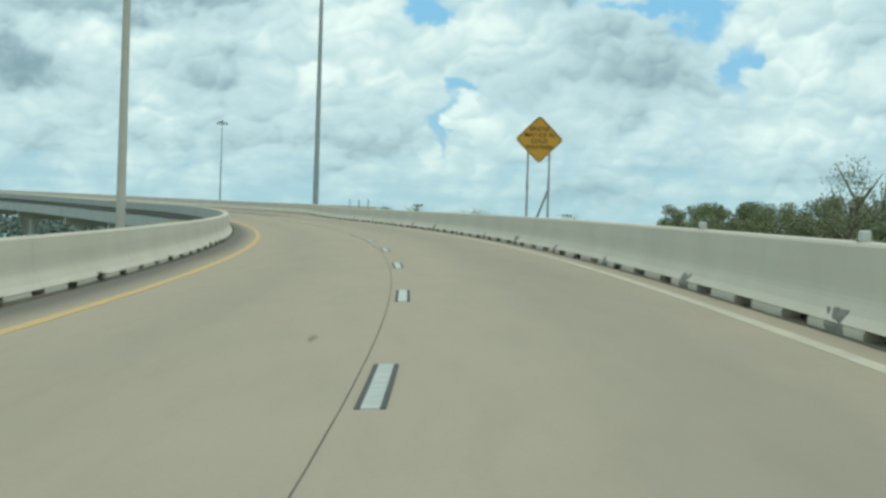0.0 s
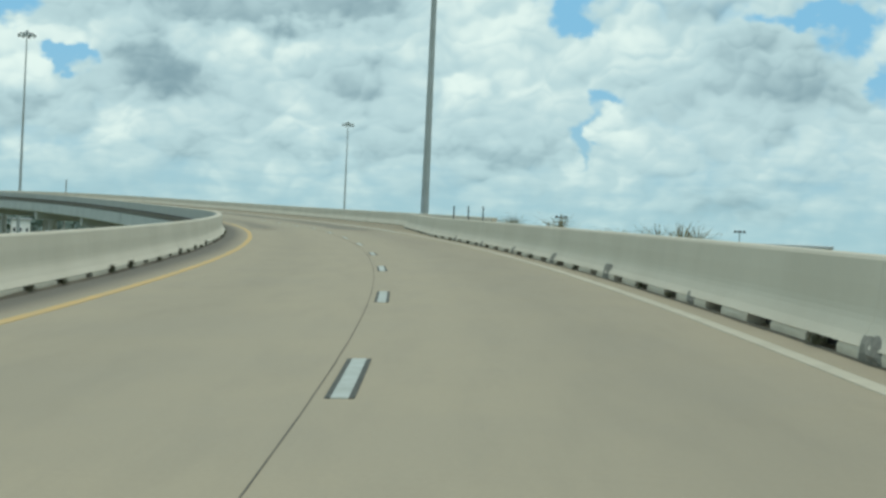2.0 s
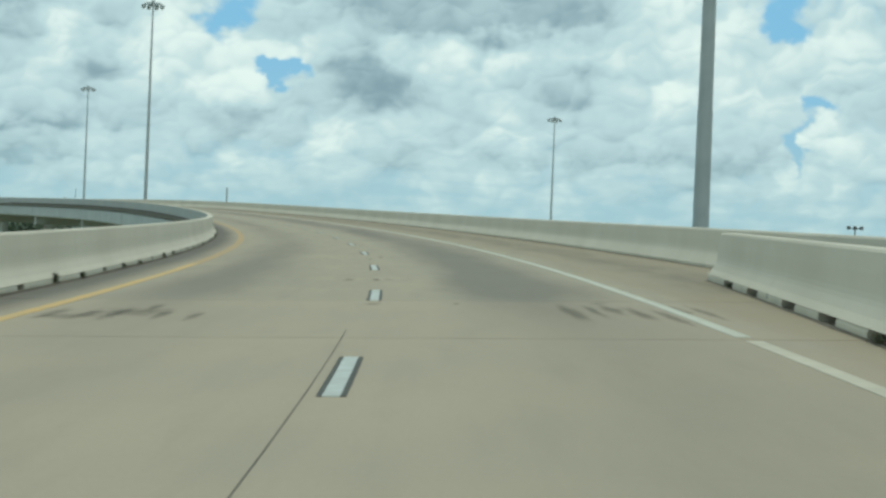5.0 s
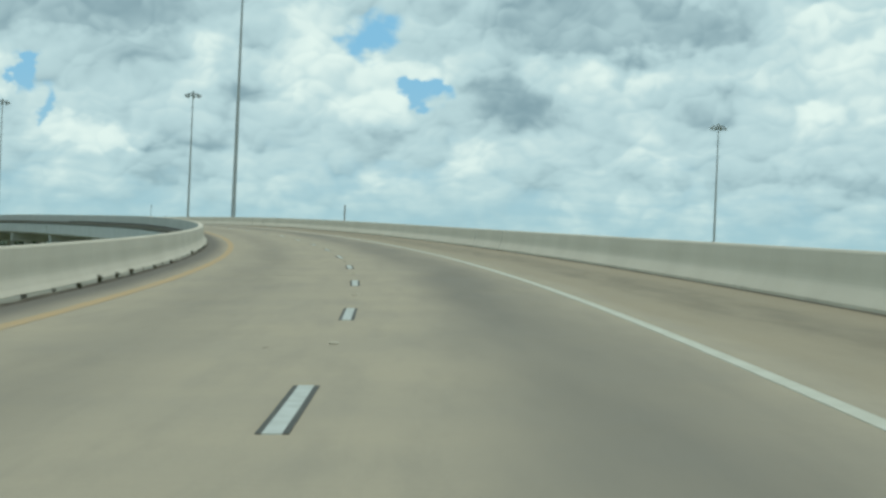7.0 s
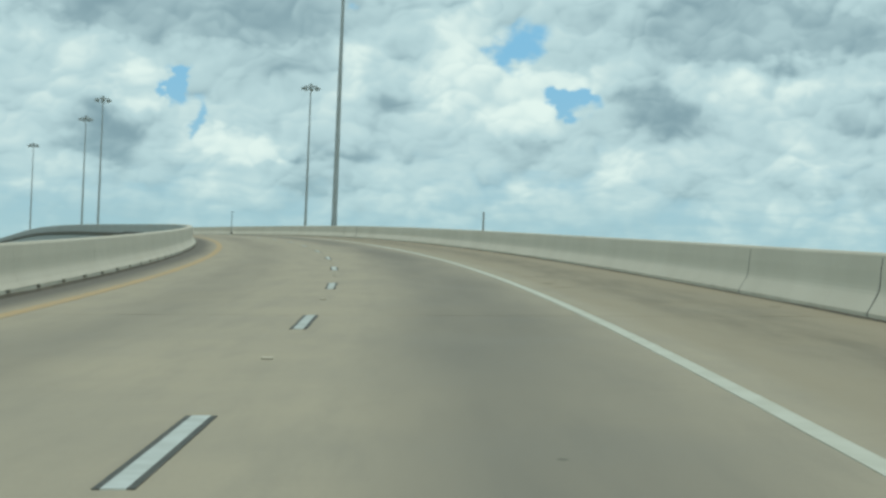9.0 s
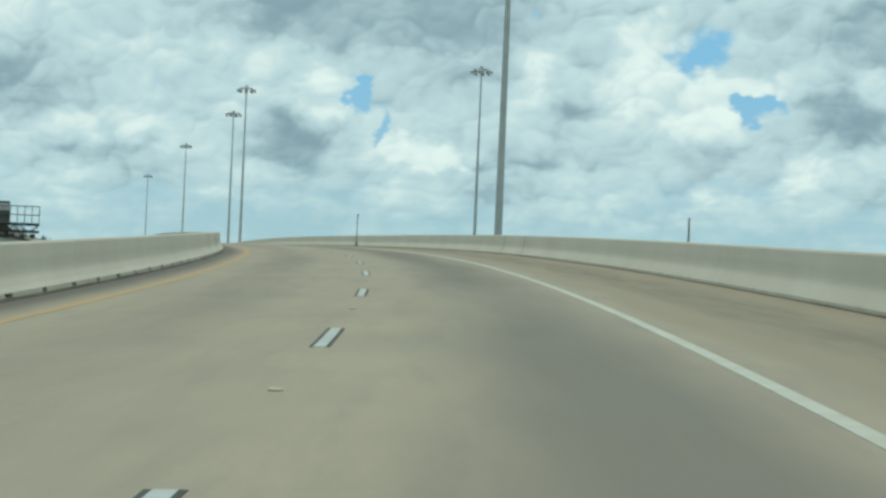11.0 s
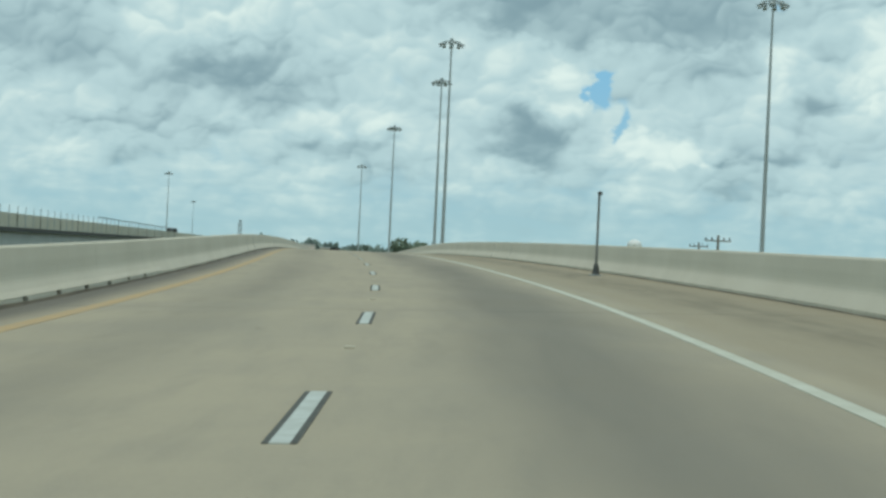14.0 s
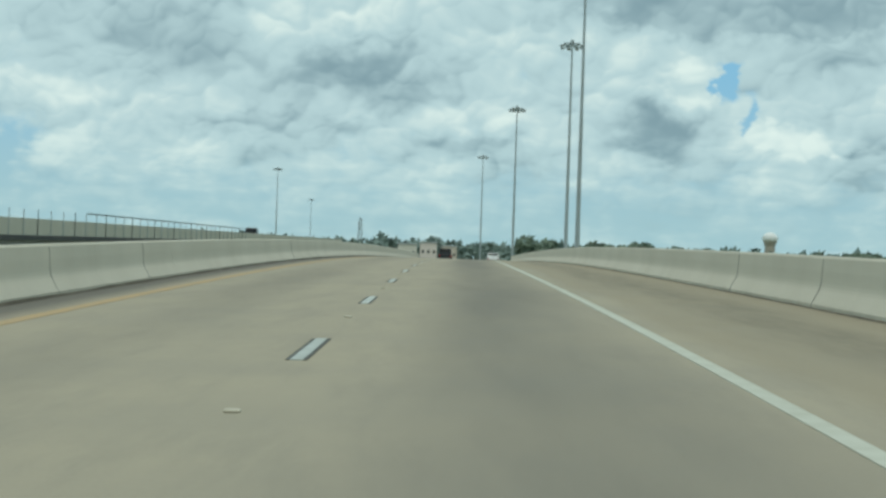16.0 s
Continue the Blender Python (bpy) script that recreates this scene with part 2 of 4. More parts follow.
sun = new("sun", bpy.data.lights.new("sun", "SUN"))
sun.data.energy, sun.data.angle, sun.data.color = 1.18, radians(16), (1.0, 0.92, 0.79)
away = Vector((math.sin(radians(SUN_TURN)) * math.cos(radians(SUN_HEIGHT)), math.cos(radians(SUN_TURN)) * math.cos(radians(SUN_HEIGHT)), math.sin(radians(SUN_HEIGHT))))
sun.matrix_world = look((0, 0, 60), Vector((0, 0, 60)) - away)

# ---- materials ----


def material(name, rough=0.8, metal=0.0):
    mat = bpy.data.materials.new(name)
    mat.use_nodes = True
    k = Nodes(mat.node_tree)
    bsdf = k.add("ShaderNodeBsdfPrincipled", {"Roughness": rough, "Metallic": metal})
    k.add("ShaderNodeOutputMaterial", {0: bsdf.outputs[0]})
    return mat, k, bsdf


def put(k, bsdf, **sockets):
    for key, value in sockets.items():
        key = key.replace("_", " ")
        if isinstance(value, bpy.types.NodeSocket):
            k.tree.links.new(value, bsdf.inputs[key])
        else:
            bsdf.inputs[key].default_value = value


def bumped(k, bsdf, height, strength=0.3, distance=0.02):
    put(k, bsdf, Normal=k.add("ShaderNodeBump", {"Height": height, "Strength": strength, "Distance": distance}).outputs[0])


def mottled(name, a, b, scale=3.0, rough=0.8, metal=0.0, bump=0.2, fine=40.0, vary=0.0):
    """A surface between two colours: large blotches, fine grain and a little relief."""
    mat, k, bsdf = material(name, rough, metal)
    at = k.add("ShaderNodeTexCoord").outputs["Object"]
    big, small = k.noise(at, scale, 5.0, 0.6), k.noise(at, fine, 3.0, 0.6)
    f = k.math("ADD", k.math("MULTIPLY", k.ramp(big, 0.3, 0.7), 0.7), k.math("MULTIPLY", small, 0.3))
    colour = k.mix(f, (*a, 1), (*b, 1))
    if vary:
        chance = k.add("ShaderNodeObjectInfo").outputs["Random"]
        level = k.math("ADD", 1.0 - vary / 2, k.math("MULTIPLY", chance, vary))
        colour = k.mix(1.0, colour, k.add("ShaderNodeCombineXYZ", {0: level, 1: level, 2: level}).outputs[0], "MULTIPLY")
    put(k, bsdf, Base_Color=colour)
    bumped(k, bsdf, small, bump, 0.01)
    return mat


def pavement_material():
    """Tined concrete: tyre-darkened lanes, brown dust on the shoulders, blotches and transverse tining."""
    mat, k, bsdf = material("ramp_concrete", 0.85)
    uv = k.add("ShaderNodeUVMap", uv_map="along").outputs[0]
    lat, run = k.add("ShaderNodeSeparateXYZ", {0: uv}).outputs[:2]
    long_at = k.add("ShaderNodeCombineXYZ", {0: lat, 1: k.math("MULTIPLY", run, 0.12), 2: 0.0}).outputs[0]
    at = k.add("ShaderNodeCombineXYZ", {0: lat, 1: run, 2: 0.0}).outputs[0]
    wobble = k.math("MULTIPLY", k.math("SUBTRACT", k.noise(long_at, 0.5, 3.0), 0.5), 1.2)
    l = k.math("ADD", lat, wobble)
    blotch, streak, grain = k.noise(at, 0.35, 5.0, 0.6), k.noise(long_at, 2.2, 5.0, 0.65), k.noise(at, 30.0, 3.0, 0.7)
    base = k.mix(k.ramp(blotch, 0.3, 0.7), (0.332, 0.290, 0.213, 1), (0.384, 0.333, 0.241, 1))
    base = k.mix(k.math("MULTIPLY", k.ramp(streak, 0.42, 0.72), 0.35), base, (0.232, 0.212, 0.168, 1))
    # the older, warmer concrete of the approach
    base = k.mix(k.ramp(run, BRIDGE_START - 0.4, BRIDGE_START + 0.4, 0.45, 0.0), base, (0.38, 0.318, 0.228, 1))
    # oil and rubber down the middle of each lane, stronger on the bridge deck
    deck = k.ramp(run, BRIDGE_START - 1.0, BRIDGE_START + 3.0, 0.35, 1.0)

    def band(centre, half, soft):
        return k.ramp(k.math("ABSOLUTE", k.math("SUBTRACT", l, centre)), half, half + soft, 1.0, 0.0)

    rubber = k.math("ADD", band(2.1, 0.0, 1.6), k.math("MULTIPLY", band(-2.1, 0.0, 1.2), 0.5), clamp=True)
    rubber = k.math("MULTIPLY", k.math("MULTIPLY", rubber, deck), k.ramp(k.noise(long_at, 0.35, 3.0), 0.25, 0.75, 0.45, 1.0))
    # heavier where vehicles come onto the bridge
    landing = k.math("MULTIPLY", k.ramp(run, BRIDGE_START - 10.0, BRIDGE_START + 7.0), k.ramp(run, BRIDGE_START + 8.0, BRIDGE_START + 40.0, 1.0, 0.0))
    cores = k.math("ADD", k.math("MULTIPLY", band(1.8, 0.0, 1.0), 0.42), k.math("MULTIPLY", band(-2.7, 0.0, 1.0), 0.5))
    rubber = k.math("MINIMUM", k.math("ADD", rubber, k.math("MULTIPLY", cores, landing)), 0.78)
    base = k.mix(rubber, base, (0.150, 0.138, 0.112, 1))
    # brown dust beyond the edge line, with a darker strip of grime in it
    dust = k.math("MULTIPLY", k.ramp(l, WHITE + 0.1, WHITE + 0.7), k.ramp(run, BRIDGE_START - 12.0, BRIDGE_START, 0.2, 0.62))
    base = k.mix(dust, base, (0.285, 0.236, 0.156, 1))
    grime = k.math("MULTIPLY", band(WHITE + 1.9, 0.2, 0.8), k.math("MULTIPLY", deck, k.ramp(streak, 0.3, 0.7, 0.2, 0.75)))
    base = k.mix(grime, base, (0.165, 0.142, 0.098, 1))
    # darker band from the left wall out to the yellow line
    silt = k.ramp(k.math("ADD", lat, k.math("MULTIPLY", wobble, 0.3)), -YELLOW - 0.75, -YELLOW - 0.02, 0.92, 0.0)
    base = k.mix(silt, base, (0.125, 0.116, 0.098, 1))
    base = k.mix(k.math("MULTIPLY", k.math("SUBTRACT", grain, 0.35, clamp=True), 0.5), base, (0.20, 0.19, 0.16, 1))
    put(k, bsdf, Base_Color=base, Roughness=k.ramp(blotch, 0.2, 0.8, 0.78, 0.95))
    tine = k.add("ShaderNodeTexWave", {"Vector": at, "Scale": 12.0, "Distortion": 1.5}, bands_direction="Y").outputs["Fac"]
    bumped(k, bsdf, k.math("ADD", k.math("MULTIPLY", tine, 0.4), grain), 0.35, 0.008)
    return mat


def wall_material():
    """Cast concrete barrier: pale, streaked downwards, dirtier at the foot."""
    mat, k, bsdf = material("barrier_concrete", 0.85)
    uv = k.add("ShaderNodeUVMap", uv_map="along").outputs[0]
    up, run = k.add("ShaderNodeSeparateXYZ", {0: uv}).outputs[:2]
    at = k.add("ShaderNodeCombineXYZ", {0: up, 1: run, 2: 0.0}).outputs[0]
    drip = k.add("ShaderNodeCombineXYZ", {0: k.math("MULTIPLY", up, 0.25), 1: run, 2: 4.0}).outputs[0]
    blotch, streak, grain = k.noise(at, 0.3, 5.0, 0.62), k.noise(drip, 1.6, 5.0, 0.65), k.noise(at, 45.0, 3.0, 0.7)
    base = k.mix(k.ramp(blotch, 0.3, 0.7), (0.530, 0.495, 0.405, 1), (0.590, 0.553, 0.458, 1))
    base = k.mix(k.math("MULTIPLY", k.ramp(streak, 0.62, 0.9), 0.05), base, (0.31, 0.295, 0.25, 1))
    foot = k.math("MULTIPLY", k.ramp(k.math("ADD", up, k.math("MULTIPLY", k.math("SUBTRACT", streak, 0.5), 0.25)), 0.0, 0.08, 0.3, 0.0), 1.0)
    base = k.mix(foot, base, (0.20, 0.18, 0.14, 1))
    base = k.mix(k.math("MULTIPLY", k.math("SUBTRACT", grain, 0.4, clamp=True), 0.4), base, (0.28, 0.26, 0.22, 1))
    put(k, bsdf, Base_Color=base)
    bumped(k, bsdf, k.math("ADD", grain, blotch), 0.3, 0.012)
    return mat


BRIDGE_START, WALL_END = 134.2, 141.6
CONCRETE = pavement_material()
WALL = wall_material()
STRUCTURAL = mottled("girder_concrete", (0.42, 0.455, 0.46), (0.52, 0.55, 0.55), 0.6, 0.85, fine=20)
# seal and cracks; the same dark also stands for shade inside drain slots
JOINT_SLOT_SHADE = mottled("joint_seal_slot_shade", (0.035, 0.034, 0.032), (0.07, 0.066, 0.06), 6.0, 0.8)
# barrier concrete greyed: the outer side's shade and haze put into its colour
OUTER_FACE_SHADE = mottled("barrier_concrete_shaded", (0.36, 0.385, 0.385), (0.44, 0.46, 0.455), 0.5, 0.85, fine=20)
SPALL = mottled("spalled_concrete", (0.11, 0.11, 0.098), (0.25, 0.245, 0.21), 4.0, 0.95, bump=0.6, fine=22)
LIGHT_JOINT = mottled("patched_joint", (0.50, 0.48, 0.42), (0.40, 0.38, 0.33), 5.0, 0.85)
YELLOW_PAINT = mottled("yellow_paint", (0.60, 0.385, 0.125), (0.47, 0.345, 0.165), 2.0, 0.7, fine=25)
FADED_YELLOW = mottled("faded_yellow", (0.46, 0.31, 0.14), (0.38, 0.29, 0.175), 1.5, 0.8, fine=12)
WORN_WHITE = mottled("worn_white", (0.54, 0.50, 0.40), (0.43, 0.40, 0.32), 1.5, 0.8, fine=15)
WHITE_PAINT = mottled("white_paint", (0.53, 0.535, 0.455), (0.43, 0.43, 0.35), 2.5, 0.65, fine=25)
DASH_WHITE = mottled("thermoplastic_white", (0.51, 0.55, 0.525), (0.36, 0.385, 0.35), 4.0, 0.6, fine=18, vary=0.15)
DASH_BLACK = mottled("contrast_black", (0.04, 0.042, 0.037), (0.075, 0.075, 0.062), 5.0, 0.75, fine=25)
STEEL = mottled("galvanised_steel", (0.31, 0.36, 0.37), (0.38, 0.43, 0.44), 1.2, 0.6, 0.25, fine=30)
DARK_STEEL = mottled("dark_steel", (0.055, 0.06, 0.06), (0.11, 0.115, 0.11), 2.0, 0.55, 0.5)
GRASS = mottled("dry_grass", (0.10, 0.12, 0.04), (0.20, 0.18, 0.085), 0.08, 0.95, fine=3.0)
LEAF = mottled("foliage", (0.135, 0.175, 0.09), (0.23, 0.25, 0.14), 0.7, 0.8, fine=8.0, vary=0.3)
DRY_LEAF = mottled("dry_weed", (0.17, 0.16, 0.075), (0.26, 0.22, 0.12), 2.0, 0.9)
SIGN_YELLOW = mottled("sign_sheeting", (0.62, 0.33, 0.028), (0.52, 0.27, 0.025), 1.5, 0.45)
SIGN_BLACK = mottled("sign_ink", (0.06, 0.045, 0.02), (0.11, 0.075, 0.03), 4.0, 0.5)
DEBRIS = mottled("rubble", (0.30, 0.28, 0.235), (0.42, 0.40, 0.34), 6.0, 0.9)

# ---- mesh helpers ----


def mesh_of(name, verts, faces, mat, uvs=None, smooth=False):
    me = bpy.data.meshes.new(name)
    me.from_pydata([tuple(v) for v in verts], [], faces)
    me.materials.append(mat)
    if uvs is not None:
        layer = me.uv_layers.new(name="along")
        flat = np.array([uvs[v] for f in faces for v in f], dtype=np.float32).ravel()
        layer.data.foreach_set("uv", flat)
    if smooth:
        me.polygons.foreach_set("use_smooth", [True] * len(me.polygons))
    me.update()
    return me


def child(name, me, parent, label=""):
    ob = new(name, me)
    ob.parent = parent
    return tagged(ob, label=label)


def part(name, bm, mat, parent, label="", smooth=False):
    me = bpy.data.meshes.new(name)
    bmesh.ops.recalc_face_normals(bm, faces=bm.faces)
    bm.to_mesh(me)
    bm.free()
    me.materials.append(mat)
    if smooth:
        me.polygons.foreach_set("use_smooth", [True] * len(me.polygons))
    return child(name, me, parent, label)


def thing(name, label, category, at=None, group="", kind=""):
    ob = new(name)
    ob.empty_display_size = 0.2
    if at is not None:
        ob.matrix_world = at
    return tagged(ob, label, category, group, kind)


def stations(a, b, step):
    count = max(1, int(math.ceil((b - a) / step)))
    return [a + (b - a) * i / count for i in range(count + 1)]


def swept(name, profile, ss, mat, closed=True, smooth=False, shift=None):
    """A profile of (lateral, up) carried along the ramp through the stations ss. uv: metres round the profile or lateral, and along."""
    verts, uvs, faces = [], [], []
    m = len(profile)
    for s in ss:
        for lateral, up in profile:
            verts.append(on_road(s, lateral + (shift(s) if shift else 0.0), up))
            uvs.append((lateral if not closed else up, s))
    for i in range(len(ss) - 1):
        for j in range(m if closed else m - 1):
            a, b = i * m + j, i * m + (j + 1) % m
            faces.append((a, b, b + m, a + m))
    if closed:
        faces.append(tuple(range(m))[::-1])
        faces.append(tuple((len(ss) - 1) * m + j for j in range(m)))
    return mesh_of(name, verts, faces, mat, uvs, smooth)


def box(bm, sx, sy, sz, m=None, bevel=0.0):
    made = bmesh.ops.create_cube(bm, size=1.0, matrix=(m or Matrix()) @ Matrix.Diagonal((sx, sy, sz, 1)))
    if bevel:
        edges = list({e for v in made["verts"] for e in v.link_edges})
        bmesh.ops.bevel(bm, geom=edges, offset=bevel, segments=1, affect="EDGES")
    return bm


def tube(bm, a, b, r0, r1, sides=10):
    """A tapered round bar from a to b."""
    a, b = Vector(a), Vector(b)
    turn_to = (b - a).to_track_quat("Z", "Y").to_matrix().to_4x4()
    m = Matrix.Translation((a + b) / 2) @ turn_to
    bmesh.ops.create_cone(bm, cap_ends=True, segments=sides, radius1=r0, radius2=r1, depth=(b - a).length, matrix=m)
    return bm


# ---- ground ----
me = mesh_of("ground", [(x * 4800, y * 4800, GROUND_Z) for x, y in ((-1, -1), (1, -1), (1, 1), (-1, 1))], [(0, 1, 2, 3)], GRASS)
tagged(new("ground", me), "flat dry grassland reaching to the horizon", "ground", kind="structure")

# ---- ramp: pavement in slabs, between the joints ----
LEFT_EDGE = -LEFT_BASE - 0.5
ROAD_END = 1290.0


def flare(s):
    """The approach wall leaves the edge line before its end."""
    return 0.12 + 1.65 * max(0.0, min(1.0, (s - 114.0) / (WALL_END - 114.0))) ** 1.3


def right_base(s):
    return RIGHT_BASE_NARROW + flare(s) if s < 118 else RIGHT_BASE_WIDE


JOINTS = [110.0, 127.2, BRIDGE_START, 168.0, 201.5, 234.8, 268.5, 302.0, 336.0, 369.7, 403.5, 437.0, 470.0, 505.0, 545.0, 600.0, 700.0, ROAD_END]
ramp = thing("road", "pale tan concrete motorway ramp curving to one side", "road", kind="structure")
for a, b in zip([-40.0] + JOINTS[:-1], JOINTS):
    right = right_base((a + b) / 2) + 0.5
    profile = [(LEFT_EDGE + (right - LEFT_EDGE) * i / 16, 0.0) for i in range(17)] + [(right, -0.3), (LEFT_EDGE, -0.3)]
    gap = [0.045 if q == 336.0 else 0.02 for q in (a, b)]
    ss = stations(a + gap[0], b - gap[1], 3.0 if b < 420 else 10.0)
    me = swept("slab", profile, ss, CONCRETE, True)
    # the uv of the pavement is lateral and along
    layer = me.uv_layers["along"].data
    lats = [lat for _ in ss for lat, _ in profile]
    run = [s for s in ss for _ in profile]
    idx = np.empty(len(me.loops), dtype=np.int32)
    me.loops.foreach_get("vertex_index", idx)
    layer.foreach_set("uv", np.stack([np.array(lats)[idx], np.array(run)[idx]], -1).astype(np.float32).ravel())
    child("slab", me, ramp)
for s in JOINTS[1:13]:
    right = RIGHT_BASE_WIDE
    pale, half = s in (BRIDGE_START, 369.7), 0.045 if s == 336.0 else 0.03
    me = swept("joint", [(-LEFT_BASE, -0.002 if pale or half > 0.04 else -0.012), (right, -0.002 if pale or half > 0.04 else -0.012), (right, -0.2), (-LEFT_BASE, -0.2)], [s - half, s + half], LIGHT_JOINT if pale else JOINT_SLOT_SHADE)
    child("joint", me, ramp)

# ---- barriers: cast segments with drain slots in the foot ----
FOOT = 0.11
# how far the face lies behind its foot at each height
FACE = ((0.0, 0.075), (0.066, 0.19), (0.120, 0.285), (0.138, 0.33), (0.149, 0.385), (0.156, 0.46), (0.163, 0.57))


def wall_profile(base, sign, low, height=None):
    """The safety shape from a foot at base; sign +1: the wall stands to the right of it."""
    h = height or WALL_H
    curve = [(a, max(low, b)) for a, b in FACE]
    prof = [(0.0, low)] + curve + [(0.185, h - 0.03), (0.205, h), (0.40, h), (0.42, h - 0.03), (0.42, low)]
    return [(base + sign * a, b) for a, b in prof][:: sign]


def barrier(name, label, base, sign, edges, slots, fine, shift=None):
    """Cast segments between the edges; slots: (middle, width) of the drain slots in the foot."""
    wall = thing(name, label, "barrier", kind="structure")
    slotted = lambda s0, s1: any(s0 <= c < s1 for c, _ in slots)
    for s0, s1 in zip(edges, edges[1:]):
        ss = stations(s0 + 0.003, s1 - 0.003, fine)
        low = FOOT if slotted(s0, s1) else 0.0
        profile = wall_profile(base, sign, low)
        me = swept("wall_segment", profile, ss, WALL, shift=shift)
        me.materials.append(OUTER_FACE_SHADE)
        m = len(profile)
        # the back face takes the greyed copy that stands for its shading
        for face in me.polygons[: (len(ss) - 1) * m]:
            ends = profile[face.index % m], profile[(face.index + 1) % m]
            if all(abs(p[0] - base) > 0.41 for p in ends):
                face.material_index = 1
        child("wall_segment", me, wall)
        if low:
            # dark filler behind the slots: their inner shade, painted
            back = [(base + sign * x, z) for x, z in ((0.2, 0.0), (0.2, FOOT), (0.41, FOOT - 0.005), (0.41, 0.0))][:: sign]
            child("drain_recess", swept("drain_recess", back, ss, JOINT_SLOT_SHADE, shift=shift), wall)
    whole = [(s0, s1) for s0, s1 in zip(edges, edges[1:]) if slotted(s0, s1)]
    if whole:
        foot = [(base + sign * x, z) for x, z in ((0.0, 0.0), (0.0, 0.075), (0.019, FOOT), (0.195, FOOT), (0.195, 0.0))][:: sign]
        s = whole[0][0]
        for c, width in [q for q in slots if whole[0][0] <= q[0] < whole[-1][1]] + [(whole[-1][1] + 0.3, 0.6)]:
            e = c - width / 2
            if e - s > 0.1:
                child("wall_foot", swept("wall_foot", foot, stations(s, e, 2.0), WALL, shift=shift), wall)
            s = c + width / 2
    return wall


r = random.Random(21)
LEFT_SLOTS = [(85.95 + 2.57 * i, 0.80 + r.uniform(-0.12, 0.12)) for i in range(-48, 17)] + [(161.95 + 2.6 * i, 0.42 + r.uniform(-0.1, 0.1)) for i in range(-12, 86)]
SEAMS = [6.3 + 9.15 * i for i in range(-5, 15)]
RIGHT_SLOTS = [(s + off, 1.15 + r.uniform(-0.15, 0.15)) for s in SEAMS for off in (1.3, 4.2, 7.0) if s + off < WALL_END - 1.0]
wall_left = barrier("barrier_left", "pale concrete safety barrier with dark drain slots along its foot", -LEFT_BASE, -1, stations(-40.0, 640.0, 9.1), LEFT_SLOTS, 3.1)
wall_approach = barrier("barrier_right_approach", "weathered concrete barrier with drain slots and weeds at its foot", RIGHT_BASE_NARROW, 1, SEAMS + [WALL_END], RIGHT_SLOTS, 3.1, flare)
wall_bridge = barrier("barrier_right_bridge", "pale concrete bridge barrier with open vertical joints", RIGHT_BASE_WIDE, 1, stations(120.0, 640.0, 9.1), [], 3.1)

# ---- lane markings ----
def strip(name, lateral, width, a, b, mat, parent, label, up=0.005, fine=3.0):
    me = swept(name, [(lateral - width / 2, 0.0), (lateral - width / 2, up), (lateral + width / 2, up), (lateral + width / 2, 0.0)], stations(a, b, fine), mat)
    return child(name, me, parent, label)


strip("edge_line", -YELLOW, 0.17, -38, 150, YELLOW_PAINT, ramp, "yellow edge line")
strip("edge_line", -YELLOW, 0.23, 150, 640, FADED_YELLOW, ramp, "faded yellow edge line")
strip("edge_line", WHITE, 0.15, -38, 127, WORN_WHITE, ramp, "worn dusty white edge line")
strip("edge_line", WHITE, 0.145, 127.5, 640, WHITE_PAINT, ramp, "white edge line")
strip("seam", -0.165, 0.009, -38, BRIDGE_START - 6, mottled("seam_seal", (0.06, 0.056, 0.05), (0.16, 0.145, 0.11), 1.2, 0.85), ramp, "dark sealed seam between the lanes", up=0.003)
PERIOD, DASH = 12.192, 3.05
for i in range(-2, 52):
    s = i * PERIOD
    core = strip("lane_dash", 0.0, 0.11, s, s + DASH, DASH_WHITE, ramp, "", 0.007)
    for side in (-1, 1):
        border = swept("dash_border", [(side * 0.073 - 0.0185, 0.0), (side * 0.073 - 0.0185, 0.006), (side * 0.073 + 0.0185, 0.006), (side * 0.073 + 0.0185, 0.0)], stations(s, s + DASH, 1.6), DASH_BLACK)
        child("dash_border", border, core)
for i in range(11, 40):
    s = i * PERIOD + 7.75
    bm = box(bmesh.new(), 0.10, 0.10, 0.02, Matrix.Translation(on_road(s, 0.0, 0.009)) @ pose(0, 0, 0, 0, 0, facing(s)), 0.008)
    part("raised_marker", bm, WORN_WHITE, ramp, "small worn white raised marker")



def worn_in(name, a, b, strength):
    """Rubber marks and faint dark patches that fade out towards the edge."""
    mat, k, bsdf = material(name, 0.88)
    uv = k.add("ShaderNodeUVMap", uv_map="along").outputs[0]
    edge = k.add("ShaderNodeSeparateXYZ", {0: uv}).outputs[0]
    at = k.add("ShaderNodeTexCoord").outputs["Object"]
    blotch = k.noise(at, 5.0, 5.0, 0.65)
    put(k, bsdf, Base_Color=k.mix(k.noise(at, 9.0, 3.0), (*a, 1), (*b, 1)))
    thick = k.math("ADD", k.math("SUBTRACT", 1.0, edge), k.math("MULTIPLY", k.math("SUBTRACT", blotch, 0.5), 1.2))
    put(k, bsdf, Alpha=k.ramp(thick, 0.05, 0.75, 0.0, strength))
    return mat


rng = random.Random(5)
RUBBER = worn_in("tyre_streak", (0.085, 0.08, 0.068), (0.15, 0.138, 0.11), 0.34)
FAINT_DARK = worn_in("faint_patch", (0.10, 0.09, 0.07), (0.18, 0.158, 0.115), 0.3)


